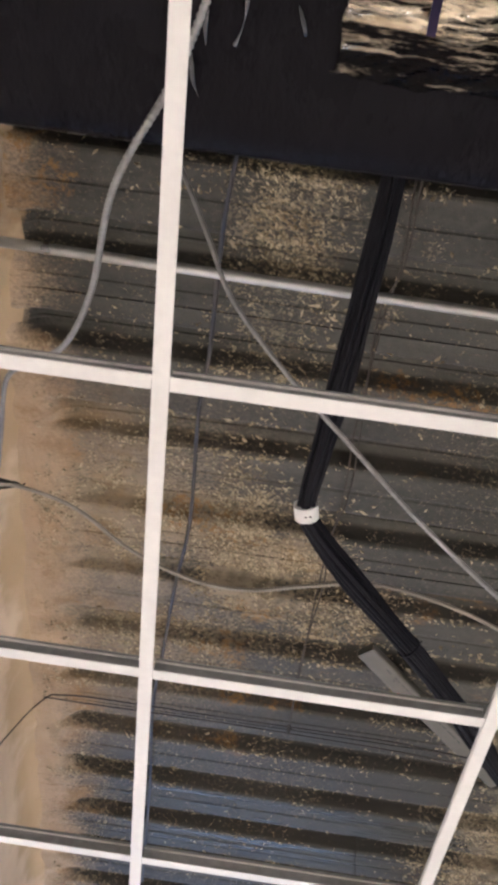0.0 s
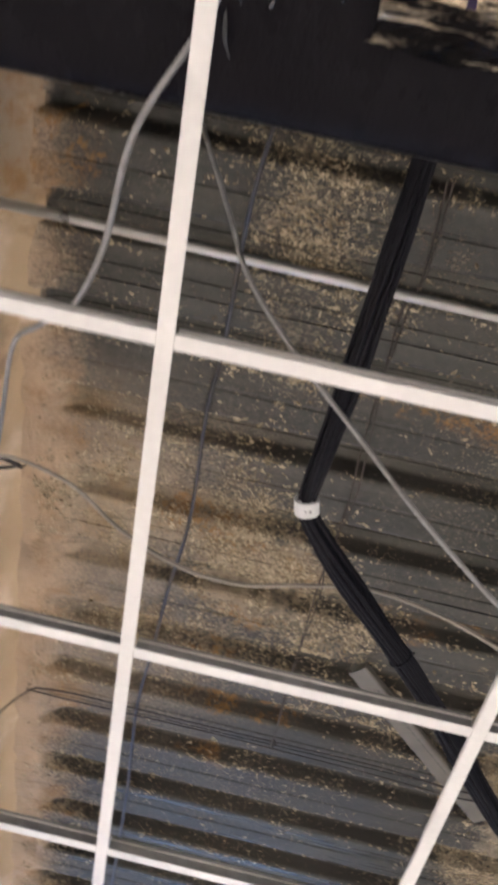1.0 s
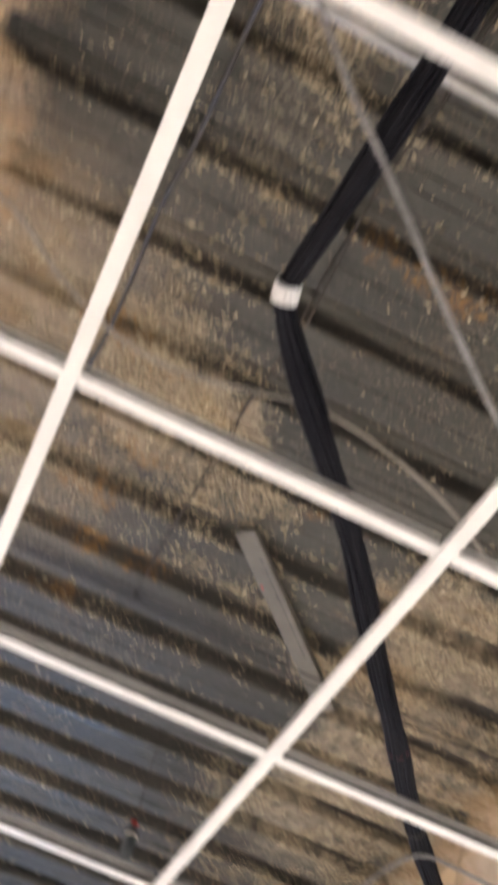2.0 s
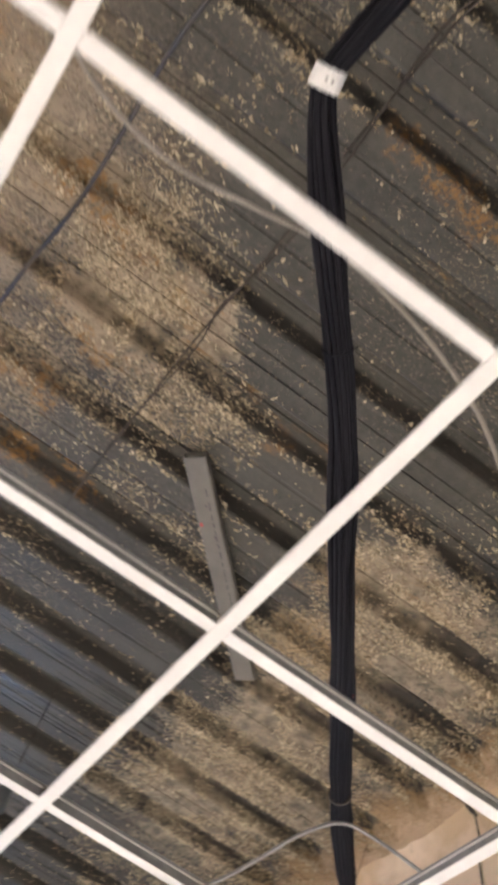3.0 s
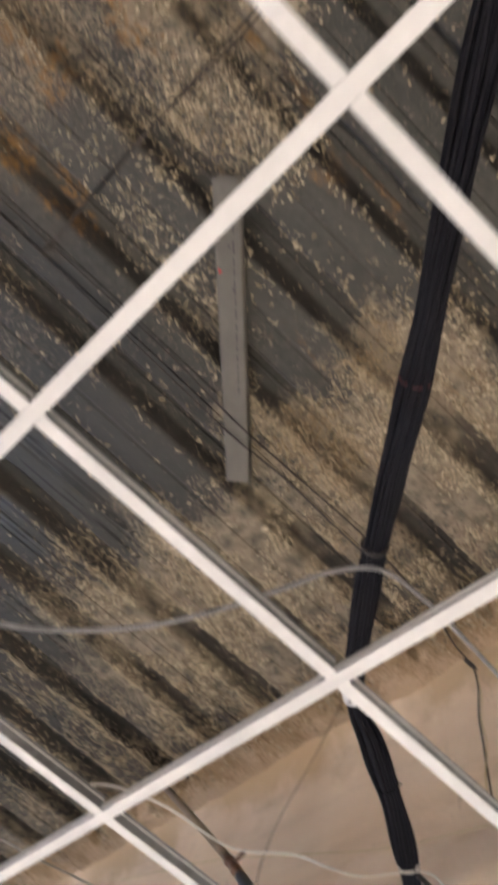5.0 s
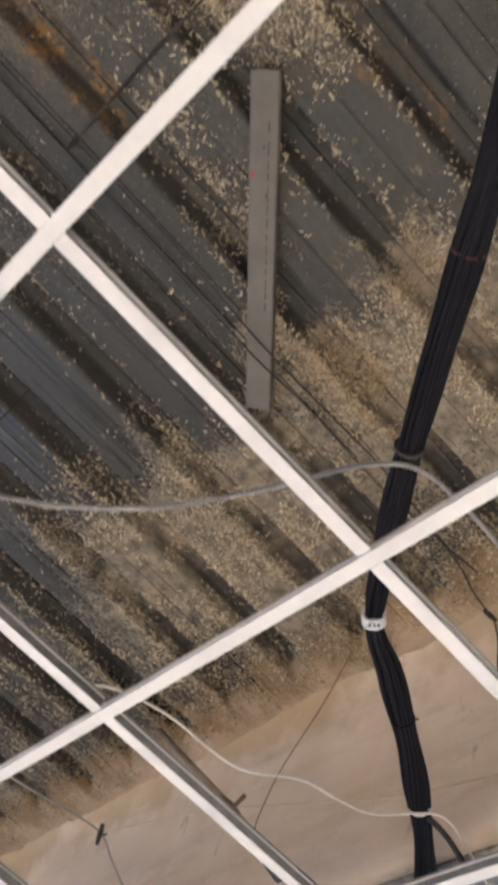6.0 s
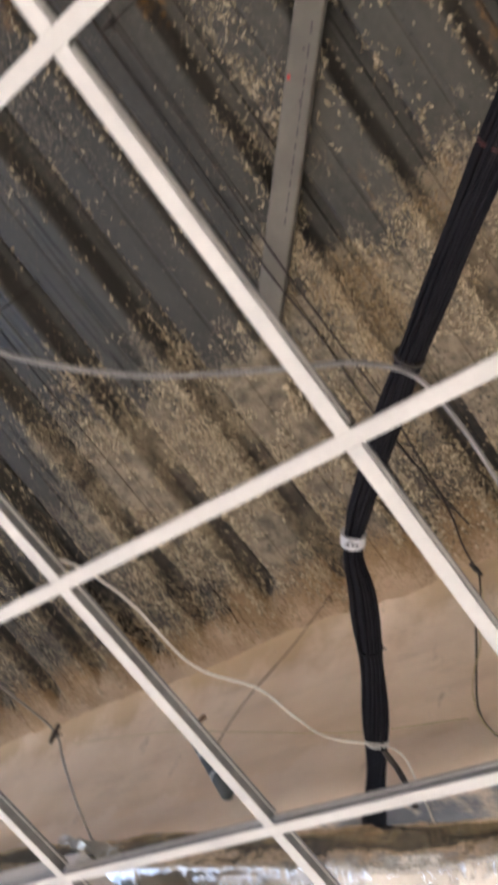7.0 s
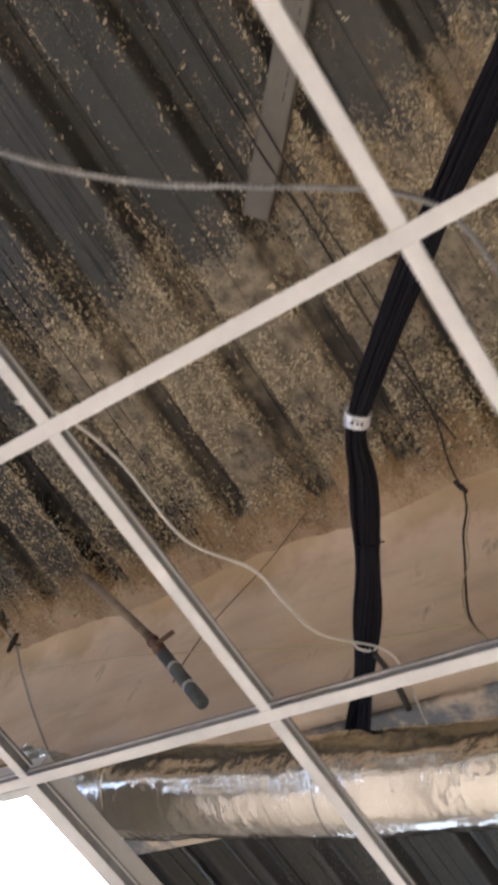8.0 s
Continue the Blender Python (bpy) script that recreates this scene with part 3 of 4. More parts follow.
# ---- ceiling lights ----
def build_light(at):
    """A lay-in light: white tray and frame with a glowing diffuser."""
    light = thing("ceiling_light", "lit square recessed ceiling light with a white frame", "ceiling light", at, "ceiling lights")
    s = CELL / 2 - 0.016
    x, y, z = at
    bm = bmesh.new()
    for lo, hi in (((-s, -s), (s, -s + 0.022)), ((-s, s - 0.022), (s, s)), ((-s, -s + 0.022), (-s + 0.022, s - 0.022)), ((s - 0.022, -s + 0.022), (s, s - 0.022))):
        box(bm, (x + lo[0], y + lo[1], z), (x + hi[0], y + hi[1], z + 0.012))
    part("frame", bm, M_TEE, light)
    bm = bmesh.new()
    box(bm, (x - s, y - s, z + 0.0125), (x + s, y + s, z + 0.09), 0.004)
    part("housing", bm, M_TEE, light)
    bm = bmesh.new()
    box(bm, (x - s + 0.0225, y - s + 0.0225, z + 0.003), (x + s - 0.0225, y + s - 0.0225, z + 0.009))
    part("diffuser", bm, M_LENS, light, "bright warm white diffuser")
    return light


lit = build_light((3.5 * CELL, 5.5 * CELL, GRID_Z + 0.0032))
# five more such lights, unseen, added to light the room
for c, r in ((-1.5, 5.5), (-1.5, -1.5), (3.5, -1.5), (-1.5, 2.5), (4.5, 2.5)):
    copy_thing(lit, Matrix.Translation((c * CELL, r * CELL, GRID_Z + 0.0032)))


# ---- duct wrapped in black, with a foil patch ----
def build_wrapped_duct():
    duct = thing("wrapped_duct", "large duct wrapped in black plastic with a crumpled foil patch", "duct", (0.8, -0.7, 3.06))
    x0, x1, y0, y1, z0, z1 = BEAM_L + 0.05, BEAM_R - 0.05, -1.10, -0.190, 3.06, 3.46
    sect = [(y1 - 0.03, z1), (y1, z1 - 0.03), (y1 + 0.004, 3.3), (y1, z0 + 0.03), (y1 - 0.012, z0 + 0.008), (y1 - 0.05, z0)]
    sect += [(y1 - 0.05 - 0.04 * k, z0 - 0.004 * (k % 2)) for k in range(1, 19)] + [(y0, z0 + 0.03), (y0, z1)]
    nx = 110
    verts, faces = [], []
    for j in range(nx + 1):
        x = x0 + (x1 - x0) * j / nx
        for y, z in sect:
            w = noise.noise((x * 7, y * 5, z * 5)) * 0.012
            verts.append((x, y + 0.3 * w, z + w))
    n = len(sect)
    for j in range(nx):
        for i in range(n):
            faces.append((j * n + i, j * n + (i + 1) % n, (j + 1) * n + (i + 1) % n, (j + 1) * n + i))
    faces += [tuple(range(n)), tuple(reversed(range(nx * n, nx * n + n)))]
    ob = mesh_ob("black_wrap", verts, faces, M_WRAP, True)
    ob.parent = duct
    ob.matrix_parent_inverse = duct.matrix_basis.inverted()

    def sheet(name, ax, bx, ay, by, z, amp, mat, label, res=0.006):
        nx, ny = int((bx - ax) / res), int((by - ay) / res)
        vs, fs = [], []
        for j in range(nx + 1):
            for i in range(ny + 1):
                x, y = ax + (bx - ax) * j / nx, ay + (by - ay) * i / ny
                edge = 0.02 * noise.noise((x * 9, 4.0, 0.0)) if i == ny else (0.012 * noise.noise((y * 14, 7.0, 0.0)) if j == 0 else 0)
                w = (1 - abs(noise.noise((x * 4 + y * 3, y * 26 - x * 6, 1.0)))) ** 2 * amp + (1 - abs(noise.noise((x * 9, y * 54 + x * 22, 5.0)))) ** 2 * amp * 0.8
                vs.append((x + (edge if j == 0 else 0), y + (edge if i == ny else 0), z - w))
        for j in range(nx):
            for i in range(ny):
                a = j * (ny + 1) + i
                fs.append((a, a + ny + 1, a + ny + 2, a + 1))
        o = mesh_ob(name, vs, fs, mat, True)
        sol = o.modifiers.new("thickness", "SOLIDIFY")
        sol.thickness, sol.offset = 0.002, 1.0
        o.parent = duct
        o.matrix_parent_inverse = duct.matrix_basis.inverted()
        return tagged(o, label)

    sheet("foil_patch", 0.178, 1.5, -0.98, -0.345, 3.046, 0.020, M_SHEENFOIL, "crumpled aluminium foil facing")
    bm = bmesh.new()
    box(bm, (0.293, -0.55, 3.004), (0.306, -0.42, 3.0065))
    part("tape", bm, M_PURPLE, duct, "strip of dark purple tape")
    for fold in ([(0.044, -0.46, 3.046), (0.041, -0.40, 3.043), (0.030, -0.365, 3.048)], [(-0.012, -0.42, 3.048), (-0.014, -0.39, 3.045), (-0.012, -0.36, 3.049)],
                 [(-0.033, -0.35, 3.050), (-0.028, -0.31, 3.048), (-0.018, -0.285, 3.052)], [(0.115, -0.43, 3.047), (0.124, -0.41, 3.044), (0.130, -0.39, 3.049)]):
        part("wrap_fold", tube(bmesh.new(), smooth_path(fold, 0.006), lambda j: 0.0012 + 0.0040 * math.sin(0.4 + j * 0.25) ** 2, 10), M_FOLD, duct, "glossy torn fold", True)


build_wrapped_duct()


# ---- flexible foil duct ----
def build_flex_duct():
    path = smooth_path([(2.36, 0.6, 2.94), (2.31, 1.4, 2.92), (2.262, 2.2, 2.912), (2.215, 2.75, 2.945), (2.16, 3.3, 3.0), (2.13, 3.9, 3.04), (2.12, 4.8, 3.05)], 0.006)
    bm = bmesh.new()
    sides = 56
    rings = []
    for i, (p, u, v) in enumerate(frames_of(path)):
        ring = []
        for k in range(sides):
            a = 2 * math.pi * k / sides
            s = i * 0.006
            w = 0.004 * noise.noise((s * 9, math.cos(a) * 1.3, math.sin(a) * 1.3)) + 0.0022 * (1 - abs(noise.noise((s * 17 + 2.5 * math.cos(a), math.cos(a) * 2.4, math.sin(a) * 2.4)))) ** 10 + 0.0024 * (1 - abs(noise.noise((s * 34 - 3 * math.sin(a), math.cos(a) * 3.4, 5 + math.sin(a) * 3.4)))) ** 9
            w += 0.003 * math.sin(s * 2 * math.pi / 0.6) + 0.0045 * noise.noise((s * 5, math.cos(a) * 4.5, math.sin(a) * 4.5))
            ring.append(bm.verts.new(p + (u * math.cos(a) + v * math.sin(a)) * (0.101 + w)))
        rings.append(ring)
    for a, b in zip(rings, rings[1:]):
        for k in range(sides):
            bm.faces.new((a[k], a[(k + 1) % sides], b[(k + 1) % sides], b[k]))
    bm.faces.new(list(reversed(rings[0])))
    bm.faces.new(rings[-1])
    duct = thing("flexible_duct", "round flexible duct in wrinkled silver foil below the beam", "duct", path[len(path) // 2])
    part("foil_jacket", bm, M_FOIL, duct, "", True)
    for at in (1.92, 2.58, 3.22):
        i = min(range(len(path)), key=lambda j: abs(path[j].y - at))
        bm = bmesh.new()
        tube(bm, path[i - 5:i + 6], lambda j: 0.1065 + 0.0012 * math.sin(j * 2.1), 40)
        part("tape_band", bm, M_FOIL, duct, "band of crumpled foil tape", True)
    bm = bmesh.new()
    rows = []
    for i in range(13):
        t = i / 12
        c = Vector((2.062, 3.30, 3.0)).lerp(Vector((1.885, 3.262, 2.895)), t)
        wide = 0.05 * (1 - 0.55 * t)
        rows.append([bm.verts.new(c + Vector((0.3 * wide * j, wide * j, 0)) + Vector((0, 0, 0.016 * noise.noise((t * 9, j * 3.0, 2.0)) + 0.012 * noise.noise((t * 22, j * 5.0, 8.0))))) for j in (-1, -0.5, 0, 0.5, 1)])
    for u, v in zip(rows, rows[1:]):
        for j in range(4):
            bm.faces.new((u[j], u[j + 1], v[j + 1], v[j]))
    flap = part("loose_flap", bm, M_FOIL, duct, "torn crumpled foil flap")
    flap.modifiers.new("thickness", "SOLIDIFY").thickness = 0.0015


build_flex_duct()


# ---- cable bundle ----
BUNDLE = [(0.36, -0.95, 3.56), (0.33, -0.55, 3.54), (0.316, -0.168, 3.31), (0.292, 0.173, 3.228), (0.272, 0.40, 3.202), (0.257, 0.55, 3.180), (0.261, 0.595, 3.173), (0.306, 0.659, 3.166), (0.444, 0.816, 3.151), (0.645, 1.040, 3.137), (0.834, 1.283, 3.124),
          (1.028, 1.526, 3.128), (1.211, 1.775, 3.156), (1.392, 2.012, 3.196), (1.603, 2.248, 3.218), (1.726, 2.306, 3.20), (1.909, 2.400, 3.185), (2.10, 2.515, 3.16), (2.268, 2.633, 3.14), (2.5, 2.78, 3.11)]


def build_bundle():
    bundle = thing("cable_bundle", "thick bundle of black cables with white tie bands", "cables", (0.83, 1.29, 3.1))
    path = smooth_path(BUNDLE, 0.03)
    rnd = random.Random(4)
    spots = [(d * math.cos(2 * math.pi * k / n + d * 60), d * math.sin(2 * math.pi * k / n + d * 60)) for d, n in ((0.0075, 5), (0.0140, 11), (0.0205, 16), (0.0262, 20)) for k in range(n)]

    def index(at):
        return min(range(len(path)), key=lambda j: (path[j] - Vector(at)).length)

    first, second = index((0.261, 0.595, 3.173)), index((1.603, 2.248, 3.218))
    for a, b in spots:
        ph = rnd.random() * 6.28

        wander, lean = rnd.uniform(0.8, 1.05), rnd.uniform(-0.35, 0.35)

        def off(i, a=a, b=b, ph=ph, wander=wander, lean=lean):
            tw = 0.5 * math.sin(i * 0.05) + 0.25 * math.sin(i * 0.13 + 1) + lean * math.sin(i * 0.09 + ph)
            loose = 0.90 + 0.07 * math.sin(i * 0.33 + 0.5) + 0.05 * math.sin(i * 0.71 + 2.0)
            loose *= 1 - 0.24 * math.exp(-((i - first) / 3.0) ** 2) - 0.22 * math.exp(-((i - second) / 2.5) ** 2)
            loose *= 0.88 if i < first else 1.0
            loose *= 1.02 + 0.12 * math.sin((i - second) * 0.52 - 0.6) if i > second else 1.0
            loose *= wander
            u = a * math.cos(tw) - b * math.sin(tw)
            v = a * math.sin(tw) + b * math.cos(tw)
            return u * loose + 0.0016 * math.sin(i * 0.23 + ph), v * loose + 0.0016 * math.sin(i * 0.19 + ph * 2)
        bm = tube(bmesh.new(), path, rnd.uniform(0.0044, 0.0053), 7, off)
        part("cable", bm, M_BLACK, bundle, "", True)

    def band(name, at, r, width, mat, label):
        i = min(range(len(path)), key=lambda j: (path[j] - Vector(at)).length)
        d = (path[i + 1] - path[i - 1]).normalized()
        c = path[i] + d * (Vector(at) - path[i]).dot(d)
        pts = [c + d * width * (k / 4 - 0.5) for k in range(5)]
        bm = tube(bmesh.new(), pts, r, 20)
        return part(name, bm, mat, bundle, label), c, d

    ob, c, d = band("tag", (0.261, 0.585, 3.170), 0.0265, 0.034, M_TAG, "white plastic cable clamp")
    down = (Vector((0, 0, -1)) + d * d.z).normalized()
    side = d.cross(down)
    bm = bmesh.new()
    for s in (-0.005, 0.005):
        tube(bm, [c + down * 0.0235 + side * (s - 0.004), c + down * 0.0274 + side * (s - 0.006)], 0.0022, 8)
    part("rivet", bm, M_PRINT, ob, "two small dark rivets")
    ob, c, d = band("tag", (1.603, 2.246, 3.213), 0.0268, 0.028, M_SILVER, "silver tape band with dark marks")
    down = (Vector((-0.4, -0.5, -1))).normalized()
    down = (down - d * down.dot(d)).normalized()
    side = d.cross(down)
    bm = bmesh.new()
    for s in (-0.010, -0.002, 0.008):
        tube(bm, [c + down * 0.0225 + side * s, c + down * 0.0282 + side * s], 0.003, 6)
    part("print", bm, M_PRINT, ob, "dark print marks")
    for at, m, lab, w in (((0.54, 0.93, 3.14), M_BLACK, "", 0.005), ((1.30, 1.895, 3.16), M_WIRE, "dark tie", 0.008),
                          ((1.05, 1.57, 3.13), M_DULLRED, "thin dark red tie", 0.003), ((1.85, 2.37, 3.19), M_BLACK, "", 0.005), ((2.07, 2.50, 3.16), M_WHITEWIRE, "cream tie", 0.006)):
        ob, c, d = band("cable_tie", at, 0.0290, w, m, lab)
        if m is M_BLACK:
            side = d.cross(Vector((0, 0, 1))).normalized()
            bm = bmesh.new()
            tube(bm, [c + side * 0.0285, c + side * 0.032, c + side * 0.035 + Vector((0, 0, 0.004))], 0.0020, 5)
            part("tie_tail", bm, M_BLACK, ob)


build_bundle()

# ---- armoured and loose cables ----
cable("armoured_cable", [(0.10, -0.85, 2.80), (0.046, -0.586, 2.80), (-0.008, -0.401, 2.80), (-0.089, -0.234, 2.80), (-0.139, -0.03, 2.878), (-0.207, 0.128, 2.968), (-0.297, 0.24, 3.071), (-0.383, 0.356, 3.175),
                         (-0.437, 0.566, 3.27), (-0.48, 0.72, 3.36), (-0.53, 0.86, 3.47)], 0.0051, M_MC, "light grey flexible armoured cable sagging over the grid", ribs=0.009, group="armoured cables")
cable("armoured_cable", [(-0.225, -0.185, 3.53), (-0.145, -0.13, 3.43), (-0.074, -0.062, 3.329), (-0.006, 0.014, 3.227), (0.059, 0.087, 3.129), (0.173, 0.17, 3.041), (0.308, 0.253, 2.958), (0.442, 0.345, 2.895), (0.59, 0.443, 2.85), (0.75, 0.535, 2.805), (1.0, 0.64, 2.768), (1.3, 0.72, 2.76)],
      0.0048, M_MC, "grey flexible armoured cable running diagonally under the deck", ribs=0.008, group="armoured cables")
cable("cable", [(-0.56, 0.90, 3.46), (-0.50, 0.76, 3.30), (-0.408, 0.707, 3.26), (-0.261, 0.717, 3.225), (-0.130, 0.786, 3.191), (0.018, 0.836, 3.172), (0.155, 0.848, 3.175), (0.292, 0.832, 3.20), (0.440, 0.812, 3.215), (0.62, 0.818, 3.185), (0.791, 0.853, 3.136), (0.93, 0.92, 3.09), (1.08, 1.0, 3.02), (1.4, 1.1, 2.85)],
      0.0047, M_GREYWIRE, "thin grey armoured cable looping past the bundle", ribs=0.008, group="loose cables")
cable("armoured_cable", [(0.35, 2.62, 2.762), (0.50, 2.58, 2.762), (0.696, 2.458, 2.765), (0.783, 2.346, 2.779), (0.902, 2.257, 2.805), (1.011, 2.145, 2.839), (1.097, 2.034, 2.892), (1.162, 1.965, 2.96), (1.221, 1.912, 3.028), (1.30, 1.868, 3.082), (1.40, 1.845, 3.075), (1.554, 1.842, 3.06), (1.8, 1.86, 3.05), (2.1, 1.9, 3.06)],
      0.0048, M_MC, "grey flexible armoured cable tied to the black bundle", ribs=0.008, group="armoured cables")
cable("cable", [(1.17, 2.52, 2.768), (1.23, 2.487, 2.80), (1.355, 2.474, 2.831), (1.543, 2.489, 2.863), (1.674, 2.447, 2.916), (1.804, 2.474, 2.974), (1.937, 2.498, 3.044), (2.076, 2.44, 3.122), (2.16, 2.43, 3.10), (2.21, 2.40, 3.02)],
      0.0026, M_WHITEWIRE, "thin cream cable strung loosely to the bundle", group="loose cables")
cable("cable", [(-0.02, 0.065, 3.988), (-0.045, 0.311, 3.989), (-0.055, 0.737, 3.990), (-0.072, 0.942, 3.990), (-0.071, 1.382, 3.989), (-0.106, 1.71, 3.987), (-0.129, 2.014, 3.989), (-0.158, 2.389, 3.986), (-0.15, 2.928, 3.989), (-0.158, 3.716, 3.989)],
      0.0064, M_BLUEWIRE, "dusty blue-grey cable across the underside of the deck", group="deck cables")
for dx, dz in ((0.0, 0.0), (0.016, -0.004)):
    cable("cable", [(0.434 + dx, 0.106, 3.990), (0.442 + dx * 0.5, 0.37, 3.989), (0.426 - dx, 0.529, 3.989), (0.409 + dx, 0.901, 3.989 + dz), (0.416 + dx, 1.166, 3.987 + dz), (0.402 - dx * 0.4, 1.415, 3.989), (0.394 + dx, 1.577, 3.987 + dz), (0.39 - dx * 0.3, 1.991, 3.989), (0.389, 2.372, 3.979)],
          0.0027, M_WIRE, "thin dark twin wire across the underside of the deck", group="deck cables")
TWIN = "thin black wire along the deck, dropping down the beams"
cable("cable", [(-0.685, 2.18, 3.43), (-0.66, 2.26, 3.62), (-0.61, 2.345, 3.86), (-0.565, 2.39, 3.975), (-0.54, 2.392, 3.98), (-0.40, 2.376, 3.98), (0.1, 2.379, 3.98), (0.45, 2.375, 3.978), (0.80, 2.371, 3.975), (1.10, 2.375, 3.957), (1.35, 2.38, 3.975), (1.65, 2.375, 3.978), (1.98, 2.40, 3.972), (2.12, 2.43, 3.965), (2.19, 2.437, 3.96), (2.213, 2.425, 3.93), (2.221, 2.41, 3.832), (2.22, 2.406, 3.72), (2.225, 2.391, 3.608), (2.232, 2.38, 3.498), (2.237, 2.358, 3.375), (2.235, 2.30, 3.275), (2.215, 2.215, 3.205)],
      0.0029, M_WIRE, TWIN, group="deck cables")
cable("cable", [(-0.60, 2.42, 3.983), (-0.40, 2.418, 3.98), (0.1, 2.414, 3.98), (0.45, 2.418, 3.978), (0.80, 2.424, 3.975), (1.13, 2.418, 3.957), (1.35, 2.414, 3.975), (1.65, 2.42, 3.978), (1.90, 2.405, 3.984), (2.08, 2.385, 3.985)],
      0.0028, M_WIRE, TWIN, group="deck cables")
cable("cable", [(-0.70, 1.24, 3.84), (-0.575, 1.118, 3.737), (-0.63, 1.0, 3.62), (-0.66, 0.86, 3.46)], 0.006, M_WIRE, "dark cable hooked on the fireproofed beam", group="loose cables")
cable("cable", [(2.195, 2.35, 3.30), (2.19, 2.7, 3.36), (2.195, 3.1, 3.49), (2.2, 3.6, 3.65), (2.2, 4.2, 3.78)], 0.0018, M_STRING, "thin yellowish string along the fireproofed beam", group="loose cables")

cable("cable", [(2.12, 2.93, 3.985), (2.20, 3.12, 3.90), (2.24, 3.30, 3.74), (2.262, 3.38, 3.60), (2.275, 3.40, 3.54)], 0.0022, M_BROWNWIRE, "thin dark wire hanging against the fireproofed beam", group="loose cables")
cable("cable", [(1.16, 4.45, 3.99), (1.20, 4.0, 3.60), (1.30, 3.62, 3.26), (1.489, 3.40, 3.145), (1.644, 3.40, 3.172), (1.769, 3.40, 3.186), (1.84, 3.40, 3.141), (1.938, 3.40, 3.084), (2.06, 3.40, 3.03)], 0.0032, M_GREYWIRE, "thin grey cable hanging in a slack loop", group="loose cables")

cable("cable", [(2.216, 2.43, 3.93), (2.222, 2.400, 3.82), (2.218, 2.394, 3.70), (2.224, 2.378, 3.60), (2.228, 2.386, 3.49), (2.232, 2.366, 3.385), (2.232, 2.31, 3.285), (2.212, 2.225, 3.212)], 0.0019, M_STRING, "thin brassy wire running beside the black wire", group="loose cables")
for at, d in (((2.205, 2.436, 3.95), (0.01, -0.02, -0.03)), ((-0.572, 1.118, 3.74), (0.02, -0.01, -0.02)), ((1.77, 3.40, 3.186), (0.005, 0.0, -0.035)), ((0.389, 2.378, 3.972), (0.0, 0.02, -0.012))):
    bm = bmesh.new()
    p, d = Vector(at), Vector(d)
    tube(bm, [p - d * 0.7, p + d * 0.1, p + d], lambda i: (0.006, 0.0085, 0.005)[i], 8)
    tube(bm, [p, p + Vector((0.016, 0.004, 0.004)), p + Vector((0.022, 0.004, 0.014))], 0.003, 6)
    tagged(part("cable_clip", bm, M_WIRE, None), "small black clip holding a wire", "clip", "cable clips")

cable("cable", [(2.085, 2.478, 3.135), (2.12, 2.455, 3.105), (2.15, 2.432, 3.06), (2.165, 2.42, 3.03)], 0.0068, M_WIRE, "short dark taped cable end beside the bundle", group="loose cables")

# ---- conduit ----
conduit = thing("conduit", "straight galvanised steel conduit running from beam to beam", "conduit", (0.8, 0.20, 3.437))
part("pipe", tube(bmesh.new(), [Vector((x, 0.183 + 0.0218 * x, 3.42 + 0.0211 * x)) for x in (-0.72, 0.0, 0.8, 1.6, 2.285)], 0.0115, 16), M_EMT, conduit, "", True)
for x in (-0.60, 1.32):
    c = Vector((x, 0.183 + 0.0218 * x, 3.42 + 0.0211 * x))
    d = Vector((1, 0.0218, 0.0211))
    part("coupling", tube(bmesh.new(), [c - d * 0.03, c - d * 0.028, c + d * 0.028, c + d * 0.03], lambda i: (0.0118, 0.0142, 0.0142, 0.0118)[i], 16), M_EMT, conduit)


